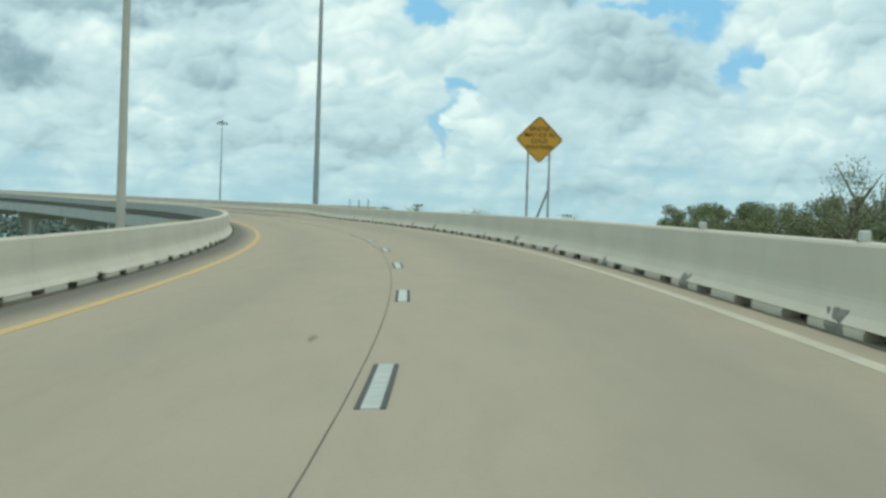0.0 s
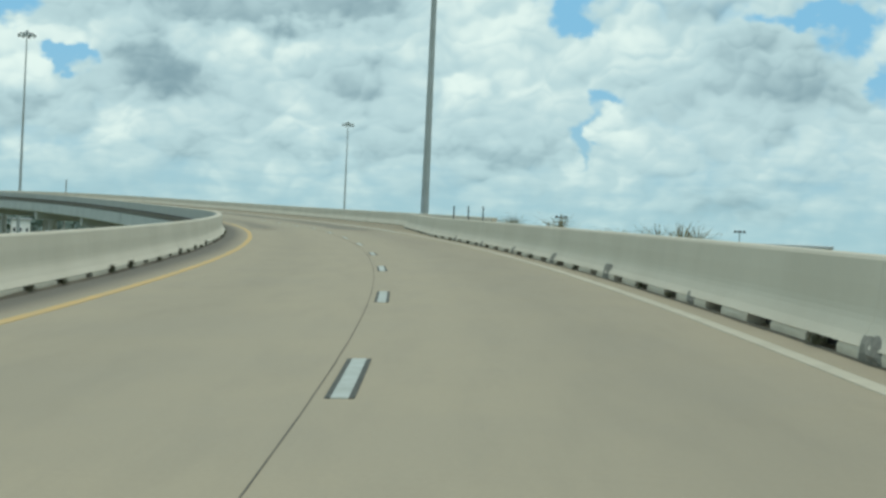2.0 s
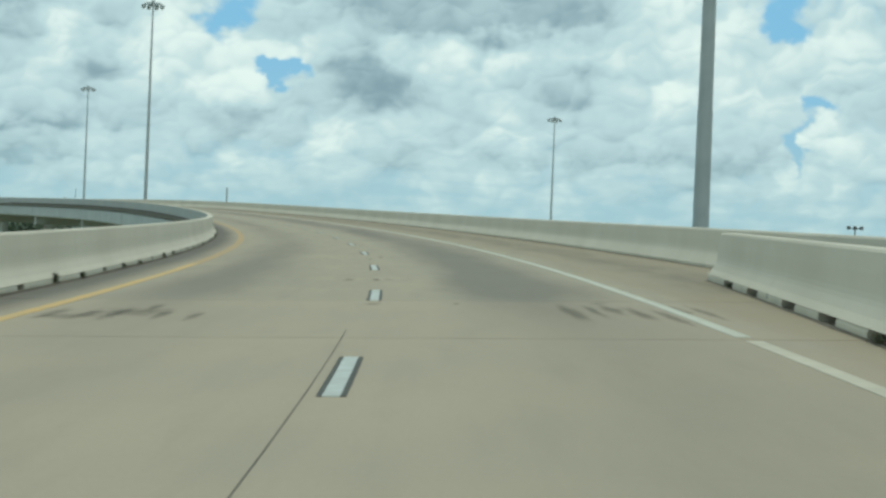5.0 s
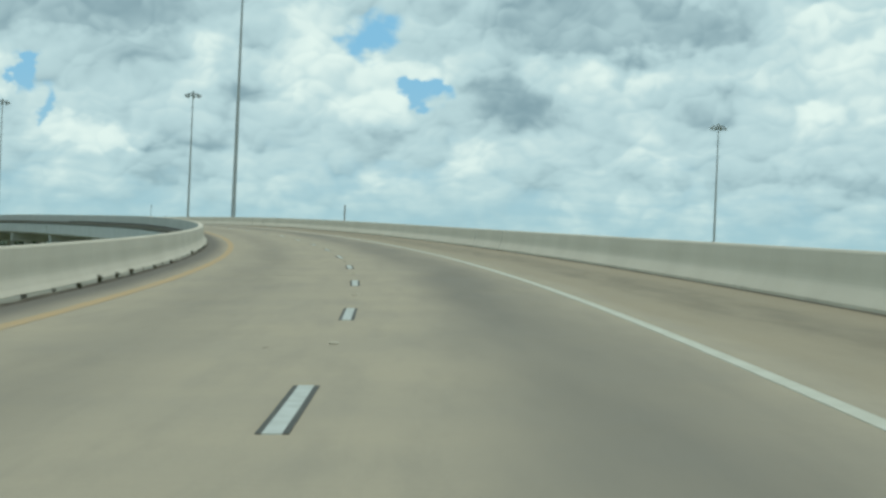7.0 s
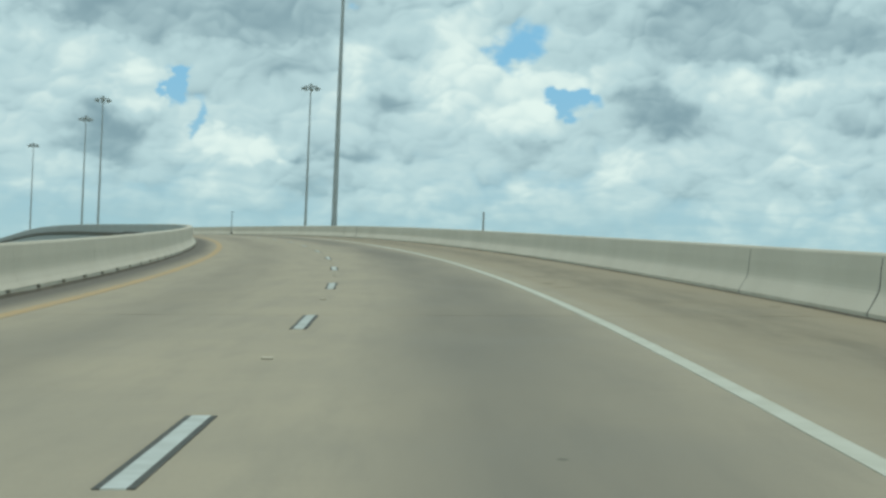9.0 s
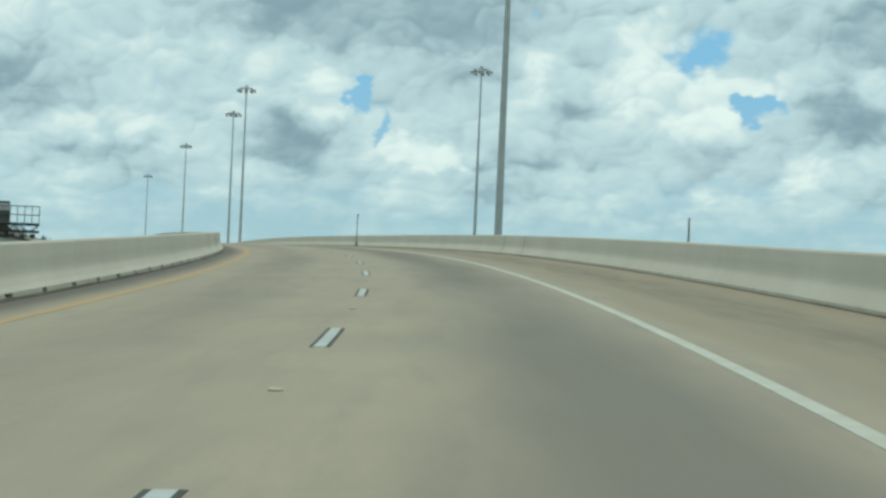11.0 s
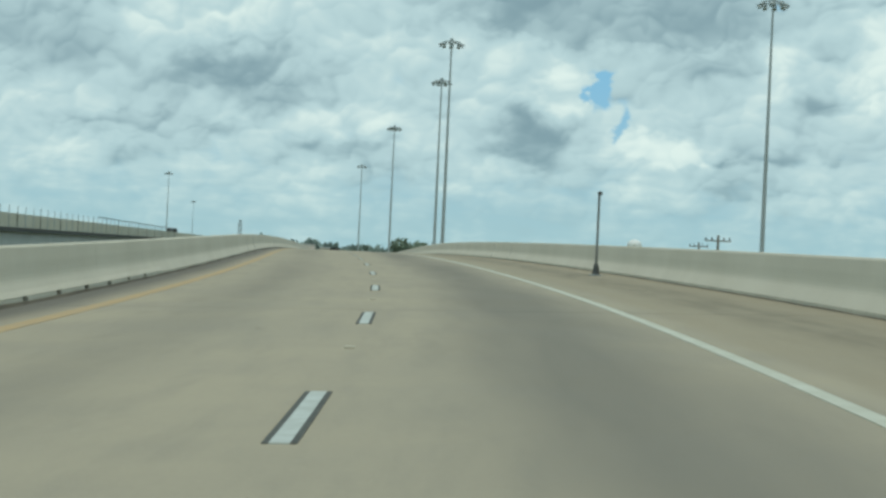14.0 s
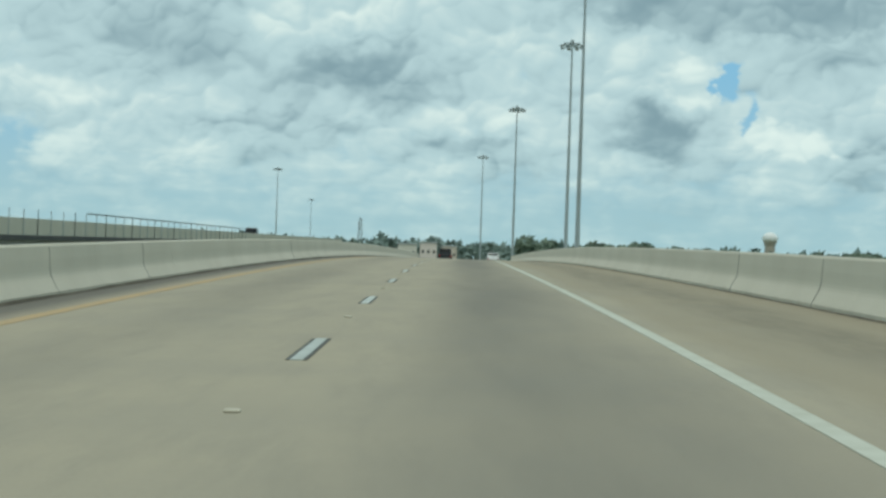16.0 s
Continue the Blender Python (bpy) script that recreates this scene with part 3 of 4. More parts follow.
def blot(name, s, lateral, wide, long, seed, mat, label, slant=0.0):
    """An uneven flat patch on the pavement, fading outwards."""
    r = random.Random(seed)
    up = 0.002 + 0.0005 * (seed % 9)
    count = 20
    verts, uvs = [on_road(s, lateral, up)], [(0.0, 0.0)]
    for i in range(count):
        a = i / count * math.tau
        k = 0.75 + 0.5 * r.random()
        ds = math.sin(a) * long / 2 * k
        verts.append(on_road(s + ds, lateral + math.cos(a) * wide / 2 * k + slant * ds, up))
        uvs.append((1.0, 0.0))
    faces = [(0, 1 + i, 1 + (i + 1) % count) for i in range(count)]
    child(name, mesh_of(name, verts, faces, mat, uvs), ramp, label)


# braking streaks on the slab before the bridge, and further marks along the way
for i in range(7):
    blot("skid_mark", 130.6 + rng.random() * 1.6, 2.15 + i * 0.26 + rng.random() * 0.1, 0.16 + rng.random() * 0.12, 2.6 + rng.random() * 1.6, i, RUBBER, "dark tyre streak")
for i in range(6):
    blot("skid_mark", 130.4 + rng.random() * 2.0, -3.4 + i * 0.3 + rng.random() * 0.1, 0.14 + rng.random() * 0.14, 1.6 + rng.random() * 1.6, i + 8, RUBBER, "dark tyre streak")
MARKS = ((141.1, -0.45, 0.22, 1.0), (141.1, 0.0, 0.18, 1.1), (141.3, 0.2, 0.2, 0.4), (5.8, -0.72, 0.12, 1.4), (237.5, 6.3, 0.3, 0.3), (247.2, 4.1, 0.4, 0.8), (133.6, 2.75, 0.3, 0.35), (220.5, 1.95, 0.08, 0.12), (325.0, 2.4, 0.15, 0.2), (338.5, 1.9, 0.13, 0.2), (364.5, -1.1, 0.12, 0.2), (158.0, 1.1, 0.12, 0.35), (159.0, 1.9, 0.1, 0.3), (156.0, 0.3, 0.16, 1.6), (177.8, -0.6, 0.08, 0.3), (133.3, 1.0, 0.08, 0.5))
for i, (s, lateral, wide, long) in enumerate(MARKS):
    blot("stain", s, lateral, wide, long, i + 20, RUBBER, "dark rubber mark on the concrete")
# the first three darken the pavement round the sensor post's foot
FAINT_PATCHES = ((394.3, 5.75, 1.6, 1.0), (394.0, 5.6, 1.3, 0.8), (393.7, 5.9, 1.0, 0.7), (251.3, 4.2, 0.9, 0.6), (255.5, 4.05, 0.6, 0.6), (245.3, 4.2, 0.9, 0.5), (131.2, -2.6, 1.1, 1.8), (130.4, -3.1, 0.8, 1.3), (133.2, 0.0, 0.3, 0.6))
for i, (s, lateral, wide, long) in enumerate(FAINT_PATCHES):
    blot("stain", s, lateral, wide, long, i + 40, FAINT_DARK, "faint dark patch on the concrete")


def face_depth(z):
    """How far the face of the safety shape lies behind its foot at the height z."""
    return float(np.interp(z, [b for _, b in FACE] + [WALL_H - 0.03], [a for a, _ in FACE] + [0.185]))


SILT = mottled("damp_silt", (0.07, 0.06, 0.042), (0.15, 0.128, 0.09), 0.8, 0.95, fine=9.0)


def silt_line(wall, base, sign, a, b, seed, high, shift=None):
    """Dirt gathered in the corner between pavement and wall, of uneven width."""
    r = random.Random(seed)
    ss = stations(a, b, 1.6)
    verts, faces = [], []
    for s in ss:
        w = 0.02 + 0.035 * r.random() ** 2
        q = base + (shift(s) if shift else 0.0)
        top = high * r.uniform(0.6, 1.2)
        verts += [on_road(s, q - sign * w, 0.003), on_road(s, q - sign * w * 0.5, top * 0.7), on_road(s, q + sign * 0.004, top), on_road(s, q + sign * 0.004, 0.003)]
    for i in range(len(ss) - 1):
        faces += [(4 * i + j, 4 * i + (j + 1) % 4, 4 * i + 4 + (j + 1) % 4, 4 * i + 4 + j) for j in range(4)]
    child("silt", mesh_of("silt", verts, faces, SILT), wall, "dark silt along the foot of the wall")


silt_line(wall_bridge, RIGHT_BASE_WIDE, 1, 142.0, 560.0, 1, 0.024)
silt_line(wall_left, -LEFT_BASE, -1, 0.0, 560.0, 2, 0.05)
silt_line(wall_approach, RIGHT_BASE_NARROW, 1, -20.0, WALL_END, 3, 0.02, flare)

# open cracks down the barrier faces
def crack(wall, base, sign, s, wide):
    face = [(face_depth(z) - 0.004, z) for z in (0.02, 0.076, 0.17, 0.26, 0.335, 0.41, 0.49, 0.57, WALL_H - 0.05)]
    verts, faces = [], []
    r = random.Random(int(s))
    for a, z in face:
        k = s + 0.10 * z + r.uniform(-0.012, 0.012)
        w = wide * r.uniform(0.5, 1.2)
        verts += [on_road(k - w, base + sign * a, z), on_road(k + w, base + sign * a, z), on_road(k + w, base + sign * (a + 0.02), z), on_road(k - w, base + sign * (a + 0.02), z)]
    for q in range(0, 4 * (len(face) - 1), 4):
        faces += [(q + j, q + (j + 1) % 4, q + 4 + (j + 1) % 4, q + 4 + j) for j in range(4)]
    faces += [(3, 2, 1, 0), tuple(len(verts) - 4 + j for j in range(4))]
    child("crack", mesh_of("crack", verts, faces, JOINT_SLOT_SHADE), wall, "dark crack down the concrete face")


for s, wide in ((242.3, 0.016), (234.2, 0.022), (335.3, 0.024), (341.2, 0.009), (435.8, 0.026), (427.5, 0.018)):
    crack(wall_bridge, RIGHT_BASE_WIDE, 1, s, wide)
for s, wide in ((335.9, 0.016), (436.5, 0.014), (427.7, 0.006), (470.8, 0.01)):
    crack(wall_left, -LEFT_BASE, -1, s, wide)

# ---- the bridge below the pavement ----
bridge = thing("bridge", "grey concrete girders and piers carrying the curved ramp", "bridge", kind="structure")
SPANS = [127.5, 168.0, 201.5, 234.8, 268.5, 302.0, 336.0, 369.7, 403.5, 437.0, 470.0, 505.0, 545.0, 600.0]
for a, b in zip(SPANS, SPANS[1:]):
    for centre in (LEFT_EDGE + 0.62, -0.4, 3.1, 6.4):
        prof = [(centre + x, z) for x, z in ((-0.45, -0.3), (0.45, -0.3), (0.45, -0.42), (0.12, -0.6), (0.12, -1.45), (0.33, -1.6), (0.33, -1.8), (-0.33, -1.8), (-0.33, -1.6), (-0.12, -1.45), (-0.12, -0.6), (-0.45, -0.42))]
        if centre < -2:  # the outer face is a plain box girder
            prof = [(LEFT_EDGE + x, z) for x, z in ((1.3, -0.304), (1.9, -0.304), (1.9, -1.7), (0.25, -1.7), (0.06, -1.55), (0.06, -0.385), (1.3, -0.36))]
        child("girder", swept("girder", prof, stations(a + 0.1, b - 0.1, 4.0), STRUCTURAL), bridge)
for s in SPANS[1:]:
    base = on_road(s, 0.0)
    turn_z = facing(s)
    bm = box(bmesh.new(), 11.5, 1.3, 1.1, Matrix.Translation(on_road(s, 1.0, -2.36)) @ pose(0, 0, 0, 0, 0, turn_z), 0.06)
    cap = part("pier_cap", bm, STRUCTURAL, bridge)
    for lateral in (-2.4, 4.4):
        foot, head = on_road(s, lateral, 0), on_road(s, lateral, -2.85)
        bm = tube(bmesh.new(), (foot.x, foot.y, GROUND_Z), head, 0.6, 0.6, 18)
        part("pier_column", bm, STRUCTURAL, bridge, smooth=False)

# earth bank under the approach
EARTH = mottled("bank_earth", (0.30, 0.26, 0.17), (0.20, 0.19, 0.09), 0.3, 0.95, fine=5.0)
verts, faces = [], []
bank_s = stations(-40.0, 136.0, 4.0)
for s in bank_s:
    z = on_road(s).z
    rows = ((LEFT_EDGE - 22.0, GROUND_Z - z - 0.1), (LEFT_EDGE - 3.0, -0.75), (LEFT_EDGE, -0.32), (4.1, -0.32), (4.7, -0.1), (14.0, 0.0), (36.0, GROUND_Z - z - 0.1))
    verts += [on_road(s, a, b + 0.05 * noise.noise((s * 0.2, a * 0.3, 0))) for a, b in rows]
w = 7
for i in range(len(bank_s) - 1):
    faces += [(i * w + j, i * w + j + 1, i * w + w + j + 1, i * w + w + j) for j in range(w - 1)]
faces.append(tuple((len(bank_s) - 1) * w + j for j in range(w)))
tagged(new("embankment", mesh_of("embankment", verts, faces, EARTH, smooth=False)), "earth bank with dry grass under the approach road", "embankment", kind="structure")

# ---- high mast lights ----


def high_mast(top_z):
    """A tapered steel mast standing at the origin, with a ring of floodlights."""
    ob = thing("high_mast_light", "tall grey steel mast with a ring of floodlights", "street lamp", group="high mast lights")
    tall = top_z - GROUND_Z
    bm = bmesh.new()
    joints = [(0.0, 0.36), (tall * 0.36, 0.275), (tall * 0.36, 0.262), (tall * 0.7, 0.185), (tall * 0.7, 0.172), (tall, 0.10)]
    for (z0, r0), (z1, r1) in zip(joints, joints[1:]):
        if z1 > z0:
            tube(bm, (0, 0, z0), (0, 0, z1), r0, r1, 16)
    part("pole", bm, STEEL, ob, smooth=False)
    bm = box(bmesh.new(), 0.9, 0.9, 0.06, Matrix.Translation((0, 0, 0.03)), 0.01)
    part("base_plate", bm, STEEL, ob)
    bm = bmesh.new()
    for i in range(16):
        a0, a1 = i / 16 * math.tau, (i + 1) / 16 * math.tau
        tube(bm, (1.15 * math.cos(a0), 1.15 * math.sin(a0), tall - 0.15), (1.15 * math.cos(a1), 1.15 * math.sin(a1), tall - 0.15), 0.06, 0.06, 6)
    for i in range(3):
        a0 = i / 3 * math.tau
        tube(bm, (0, 0, tall - 0.1), (1.15 * math.cos(a0), 1.15 * math.sin(a0), tall - 0.15), 0.05, 0.05, 6)
    tube(bm, (0, 0, tall - 0.5), (0, 0, tall + 0.35), 0.3, 0.24, 10)
    part("lamp_ring", bm, STEEL, ob)
    for i in range(8):
        m = pose(0, 0, 0, 0, 0, i * 45) @ pose(1.45, 0, tall - 0.42, 0, 25, 0)
        bm = box(bmesh.new(), 0.6, 0.42, 0.2, m, 0.04)
        bmesh.ops.create_cone(bm, cap_ends=True, segments=10, radius1=0.3, radius2=0.16, depth=0.32, matrix=m @ Matrix.Translation((0.05, 0, -0.2)))
        part("floodlight", bm, STEEL, ob)
    return ob


MASTS = [(-13.4, 178.2), (-104.3, 370.3), (-172.1, 516.0), (-228.6, 540.7), (-259.8, 587.0), (-331.1, 678.7), (-445.8, 829.5), (-586.2, 896.7), (-862.6, 1239.7)]
mast = high_mast(38.3)
mast.matrix_world = pose(*MASTS[0], GROUND_Z, 0, 0, 10)
for i, (x, y) in enumerate(MASTS[1:]):
    copy_thing(mast, pose(x, y, GROUND_Z, 0, 0, 17 * i))
high_mast(35.0).matrix_world = pose(-66.6, 529.7, GROUND_Z, 0, 0, 31)

# slim lighting column beside the approach
lamp = thing("light_column", "slim pale steel lighting column behind the concrete barrier", "street lamp", pose(-7.22, 32.78, -0.3))
part("pole", tube(bmesh.new(), (0, 0, 0), (0, 0, 11.0), 0.115, 0.07, 14), mottled("pale_steel", (0.42, 0.42, 0.37), (0.52, 0.51, 0.45), 1.0, 0.6, 0.2), lamp)
part("base_plate", box(bmesh.new(), 0.42, 0.42, 0.04, Matrix.Translation((0, 0, 0.02)), 0.008), STEEL, lamp)
bm = tube(bmesh.new(), (0, 0, 10.9), (1.6, 0, 11.4), 0.045, 0.04, 8)
part("arm", bm, STEEL, lamp)
part("lantern", box(bmesh.new(), 0.7, 0.28, 0.13, pose(1.85, 0, 11.42, 0, -6, 0), 0.04), STEEL, lamp)

# ---- warning sign ----


def words(text, size, at, mat, parent):
    curve = bpy.data.curves.new("legend", "FONT")
    curve.body, curve.size, curve.align_x, curve.align_y, curve.extrude, curve.offset = text, size, "CENTER", "CENTER", 0.002, size * 0.02
    ob = new("legend", curve)
    depsgraph = bpy.context.evaluated_depsgraph_get()
    me = bpy.data.meshes.new_from_object(ob.evaluated_get(depsgraph))
    bpy.data.objects.remove(ob)
    me.materials.clear()
    me.materials.append(mat)
    made = child("legend", me, parent, f"dark lettering reading {text}")
    made.matrix_local = at
    return made


sign = thing("warning_sign", "yellow diamond sign on two steel posts warning of bridge ice", "road sign", pose(3.02, 47.7, 1.09, 0, 0, 3.5))
HALF, MID = 0.75, 3.24
bm = bmesh.new()
box(bm, HALF * 1.414, 0.012, HALF * 1.414, pose(0, -0.07, MID, 0, 45, 0))
bmesh.ops.bevel(bm, geom=[e for e in bm.edges if abs((e.verts[0].co - e.verts[1].co).normalized().y) > 0.9], offset=0.06, segments=4, affect="EDGES")
plate = part("sign_plate", bm, SIGN_YELLOW, sign, "weathered yellow diamond plate")
bm = bmesh.new()
for i in range(4):
    a, b = radians(90 * i), radians(90 * i + 90)
    r = HALF - 0.045
    tube(bm, (r * math.cos(a), -0.079, MID + r * math.sin(a)), (r * math.cos(b), -0.079, MID + r * math.sin(b)), 0.009, 0.009, 6)
part("border", bm, SIGN_BLACK, plate)
for text, up in (("BRIDGE", 0.32), ("MAY ICE IN", 0.13), ("COLD", -0.06), ("WEATHER", -0.25)):
    words(text, 0.185, pose(0, -0.078, MID + up, 90, 0, 0), SIGN_BLACK, plate)
for x in (-0.33, 0.33):
    bm = tube(bmesh.new(), (x, 0, 0), (x, 0, 2.05), 0.038, 0.038, 10)
    tube(bm, (x, 0, 1.7), (x, 0, 1.84), 0.048, 0.048, 10)
    tube(bm, (x, 0, 2.05), (x, 0, MID + 0.3), 0.032, 0.032, 10)
    part("post", bm, STEEL, sign)
part("brace", tube(bmesh.new(), (-0.25, 0.6, 0.0), (0.33, 0.0, 1.72), 0.034, 0.034, 8), STEEL, sign)
for up in (MID - 0.3, MID + 0.2):
    part("crossbar", box(bmesh.new(), 0.85, 0.04, 0.05, Matrix.Translation((0, -0.045, up)), 0.006), STEEL, sign)

# ---- sensor post on the shoulder ----
spot = on_road(394.0, 5.97, 0.0)
sensor = thing("sensor_post", "slender grey post with a small dark head on a footed base", "post", Matrix.Translation(spot))
part("pole", tube(bmesh.new(), (0, 0, 0.3), (0, 0, 2.16), 0.034, 0.03, 12), mottled("weathered_post", (0.12, 0.13, 0.125), (0.17, 0.18, 0.17), 3.0, 0.7), sensor)
bm = tube(bmesh.new(), (0, 0, 0.03), (0, 0, 0.31), 0.10, 0.06, 12)
part("base", bm, DARK_STEEL, sensor)
part("base_plate", box(bmesh.new(), 0.26, 0.26, 0.03, Matrix.Translation((0, 0, 0.015)), 0.006), STEEL, sensor)
part("head", box(bmesh.new(), 0.11, 0.13, 0.10, Matrix.Translation((0.02, 0, 2.2)), 0.03), DARK_STEEL, sensor)

# ---- neighbouring overpass with fence posts ----
A, B = Vector((-113.22, 321.19, 10.36)), Vector((-272.46, 537.55, 11.04))
along = (B - A).normalized()
flat = Vector((along.x, along.y, 0)).normalized()
left = Vector((-flat.y, flat.x, 0))


def beside(d, across, up):
    """A point of the overpass: metres along its near wall, away from it, and above the wall's top."""
    return A + along * d + left * across + Vector((0, 0, up))


def prism(profile, d0, d1, step=12.0):
    dd = stations(d0, d1, step)
    m = len(profile)
    verts = [beside(d, a, b) for d in dd for a, b in profile]
    uvs = [(b + 1.0, d) for d in dd for a, b in profile]
    faces = [(i * m + j, i * m + (j + 1) % m, i * m + m + (j + 1) % m, i * m + m + j) for i in range(len(dd) - 1) for j in range(m)]
    faces += [tuple(range(m))[::-1], tuple((len(dd) - 1) * m + j for j in range(m))]
    return verts, faces, uvs


overpass = thing("overpass", "neighbouring concrete overpass with pale parapets and girders", "bridge", kind="structure")
D0, D1 = 60.0, 470.0
DECK_SHADE = mottled("deck_shade", (0.05, 0.052, 0.052), (0.085, 0.085, 0.08), 0.5, 0.9)
for d0 in range(int(D0), int(D1), 10):
    for prof in ([(0, -0.95), (0.02, 0.0), (0.25, 0.0), (0.42, -0.95)], [(12.0, -0.95), (12.2, 0.0), (12.4, 0.0), (12.42, -0.95)]):
        v, f, u = prism(prof, d0 + 0.015, d0 + 9.985, 10)
        child("parapet_segment", mesh_of("parapet_segment", v, f, WALL, u), overpass)
# deck coloured dark for the overhang's shadow line below the parapet
v, f, u = prism([(-0.08, -1.25), (-0.08, -0.96), (12.5, -0.96), (12.5, -1.25)], D0, D1)
child("deck", mesh_of("deck", v, f, DECK_SHADE, u), overpass, "dark deck edge")
for a in (0.75, 4.6, 7.9, 11.0):
    v, f, u = prism([(a - 0.35, -1.25), (a + 0.35, -1.25), (a + 0.3, -2.75), (a - 0.3, -2.75)], D0, D1)
    child("girder", mesh_of("girder", v, f, STRUCTURAL, u), overpass)
for d in range(int(D0) + 10, int(D1), 36):
    yaw = math.degrees(math.atan2(left.y, left.x))
    part("pier_cap", box(bmesh.new(), 12.0, 1.2, 1.0, Matrix.Translation(beside(d, 6.2, -3.26)) @ pose(0, 0, 0, 0, 0, yaw), 0.05), STRUCTURAL, overpass)
    for a in (2.6, 9.8):
        p = beside(d, a, 0)
        part("pier_column", tube(bmesh.new(), (p.x, p.y, GROUND_Z), (p.x, p.y, p.z - 3.75), 0.55, 0.55, 14), STRUCTURAL, overpass)
fence = thing("fence", "bare steel fence posts bolted to the overpass parapet, part railed", "fence")
for i in range(44):
    d = 112.0 + i * 3.6
    lean = 0.04 * math.sin(i * 2.7)
    part("fence_post", tube(bmesh.new(), beside(d, -0.06, -0.95), beside(d + lean, -0.06, 0.5), 0.028, 0.028, 6), STEEL if i % 3 else DARK_STEEL, fence)
part("top_rail", tube(bmesh.new(), beside(170.0, -0.06, 0.54), beside(262.0, -0.06, 0.46), 0.045, 0.045, 8), DARK_STEEL, fence)

# ---- sign gantry beyond the inner barrier ----
corner = on_road(400.0, -15.8, 0.0)
gantry = thing("sign_gantry", "dark steel sign gantry with a railed catwalk and lights", "gantry", Matrix.Translation((corner.x, corner.y, corner.z)) @ pose(0, 0, 0, 0, 0, facing(390)))
part("sign_back", box(bmesh.new(), 7.0, 0.25, 2.6, Matrix.Translation((-5.6, 0.0, 1.35)), 0.02), DARK_STEEL, gantry, "dark back of a large sign")
part("sign_cap", box(bmesh.new(), 7.0, 0.4, 0.5, Matrix.Translation((-5.6, -0.1, 2.2)), 0.03), STEEL, gantry, "grey upper edge")
for z in (0.55, 1.05):
    part("chord", tube(bmesh.new(), (-11.0, -0.5, z), (0.0, -0.5, z), 0.09, 0.09, 8), DARK_STEEL, gantry)
bm = bmesh.new()
for i in range(14):
    tube(bm, (-11 + i * 0.8, -0.5, 0.55 if i % 2 else 1.05), (-11 + (i + 1) * 0.8 - 0.2, -0.5, 1.05 if i % 2 else 0.55), 0.045, 0.045, 6)
part("lacing", bm, DARK_STEEL, gantry)
bm = bmesh.new()
for i in range(9):
    tube(bm, (-4 + i * 0.5, -1.3, 1.1), (-4 + i * 0.5, -1.3, 2.35), 0.03, 0.03, 6)
for z in (1.7, 2.3):
    tube(bm, (-4, -1.3, z), (0.05, -1.3, z), 0.035, 0.035, 6)
part("handrail", bm, DARK_STEEL, gantry)
part("catwalk", box(bmesh.new(), 11.0, 0.9, 0.08, Matrix.Translation((-5.5, -0.9, 1.1)), 0.01), DARK_STEEL, gantry)
for i in range(4):
    part("floodlight", box(bmesh.new(), 0.35, 0.3, 0.25, pose(-0.4 - i * 0.7, -1.5, 0.25, 25, 0, 0), 0.04), DARK_STEEL, gantry)
part("column", tube(bmesh.new(), (-8.8, 0.3, GROUND_Z - corner.z), (-8.8, 0.3, 2.3), 0.32, 0.28, 14), DARK_STEEL, gantry)

# ---- utility poles ----
# weathered grey wood, its colour lightened further for distance haze
WOOD = mottled("weathered_hazy_pole", (0.20, 0.19, 0.17), (0.28, 0.265, 0.235), 2.0, 0.85)


def utility_pole(x, y, top, arm=True):
    ob = thing("utility_pole", "dark weathered utility pole" + (" with a crossarm and insulators" if arm else ""), "utility pole", pose(x, y, GROUND_Z, 0, 0, 35), group="utility poles")
    h = top - GROUND_Z
    part("pole", tube(bmesh.new(), (0, 0, 0), (0, 0, h), 0.2, 0.13, 10), WOOD, ob)
    if arm:
        part("crossarm", box(bmesh.new(), 2.6, 0.12, 0.14, Matrix.Translation((0, 0.15, h - 0.55)), 0.01), WOOD, ob)
        for q in (-1.2, -0.6, 0.6, 1.2):
            part("insulator", tube(bmesh.new(), (q, 0.15, h - 0.48), (q, 0.15, h - 0.2), 0.07, 0.05, 8), DARK_STEEL, ob)
    return ob


utility_pole(-131.5, 494.9, 15.8, False)
utility_pole(-170.2, 500.4, 12.6)
utility_pole(-201.7, 563.9, 12.9)

# ---- posts and weeds behind the approach wall ----
for s, lateral in ((116.0, 4.75), (116.1, 5.37), (115.9, 5.97)):
    p = on_road(s, lateral, -0.25)
    ob = thing("marker_post", "thin dark steel post behind the concrete wall", "post", Matrix.Translation(p), group="marker posts")
    part("post", tube(bmesh.new(), (0, 0, 0), (0, 0, 1.5), 0.03, 0.027, 8), DARK_STEEL, ob)
    part("cap", tube(bmesh.new(), (0, 0, 1.5), (0, 0, 1.54), 0.036, 0.034, 8), DARK_STEEL, ob)
for s in (6.05, 15.4):
    p = on_road(s, RIGHT_BASE_NARROW + flare(s) + 0.3, WALL_H)
    ob = thing("barrier_reflector", "small white reflector block on top of the concrete barrier", "reflector", Matrix.Translation(p) @ pose(0, 0, 0, 0, 0, facing(s)), group="barrier reflectors")
    part("block", box(bmesh.new(), 0.10, 0.09, 0.105, Matrix.Translation((0, 0, 0.0525)), 0.012), DASH_WHITE, ob)
    part("foot", box(bmesh.new(), 0.13, 0.12, 0.02, Matrix.Translation((0, 0, 0.01)), 0.004), DEBRIS, ob)


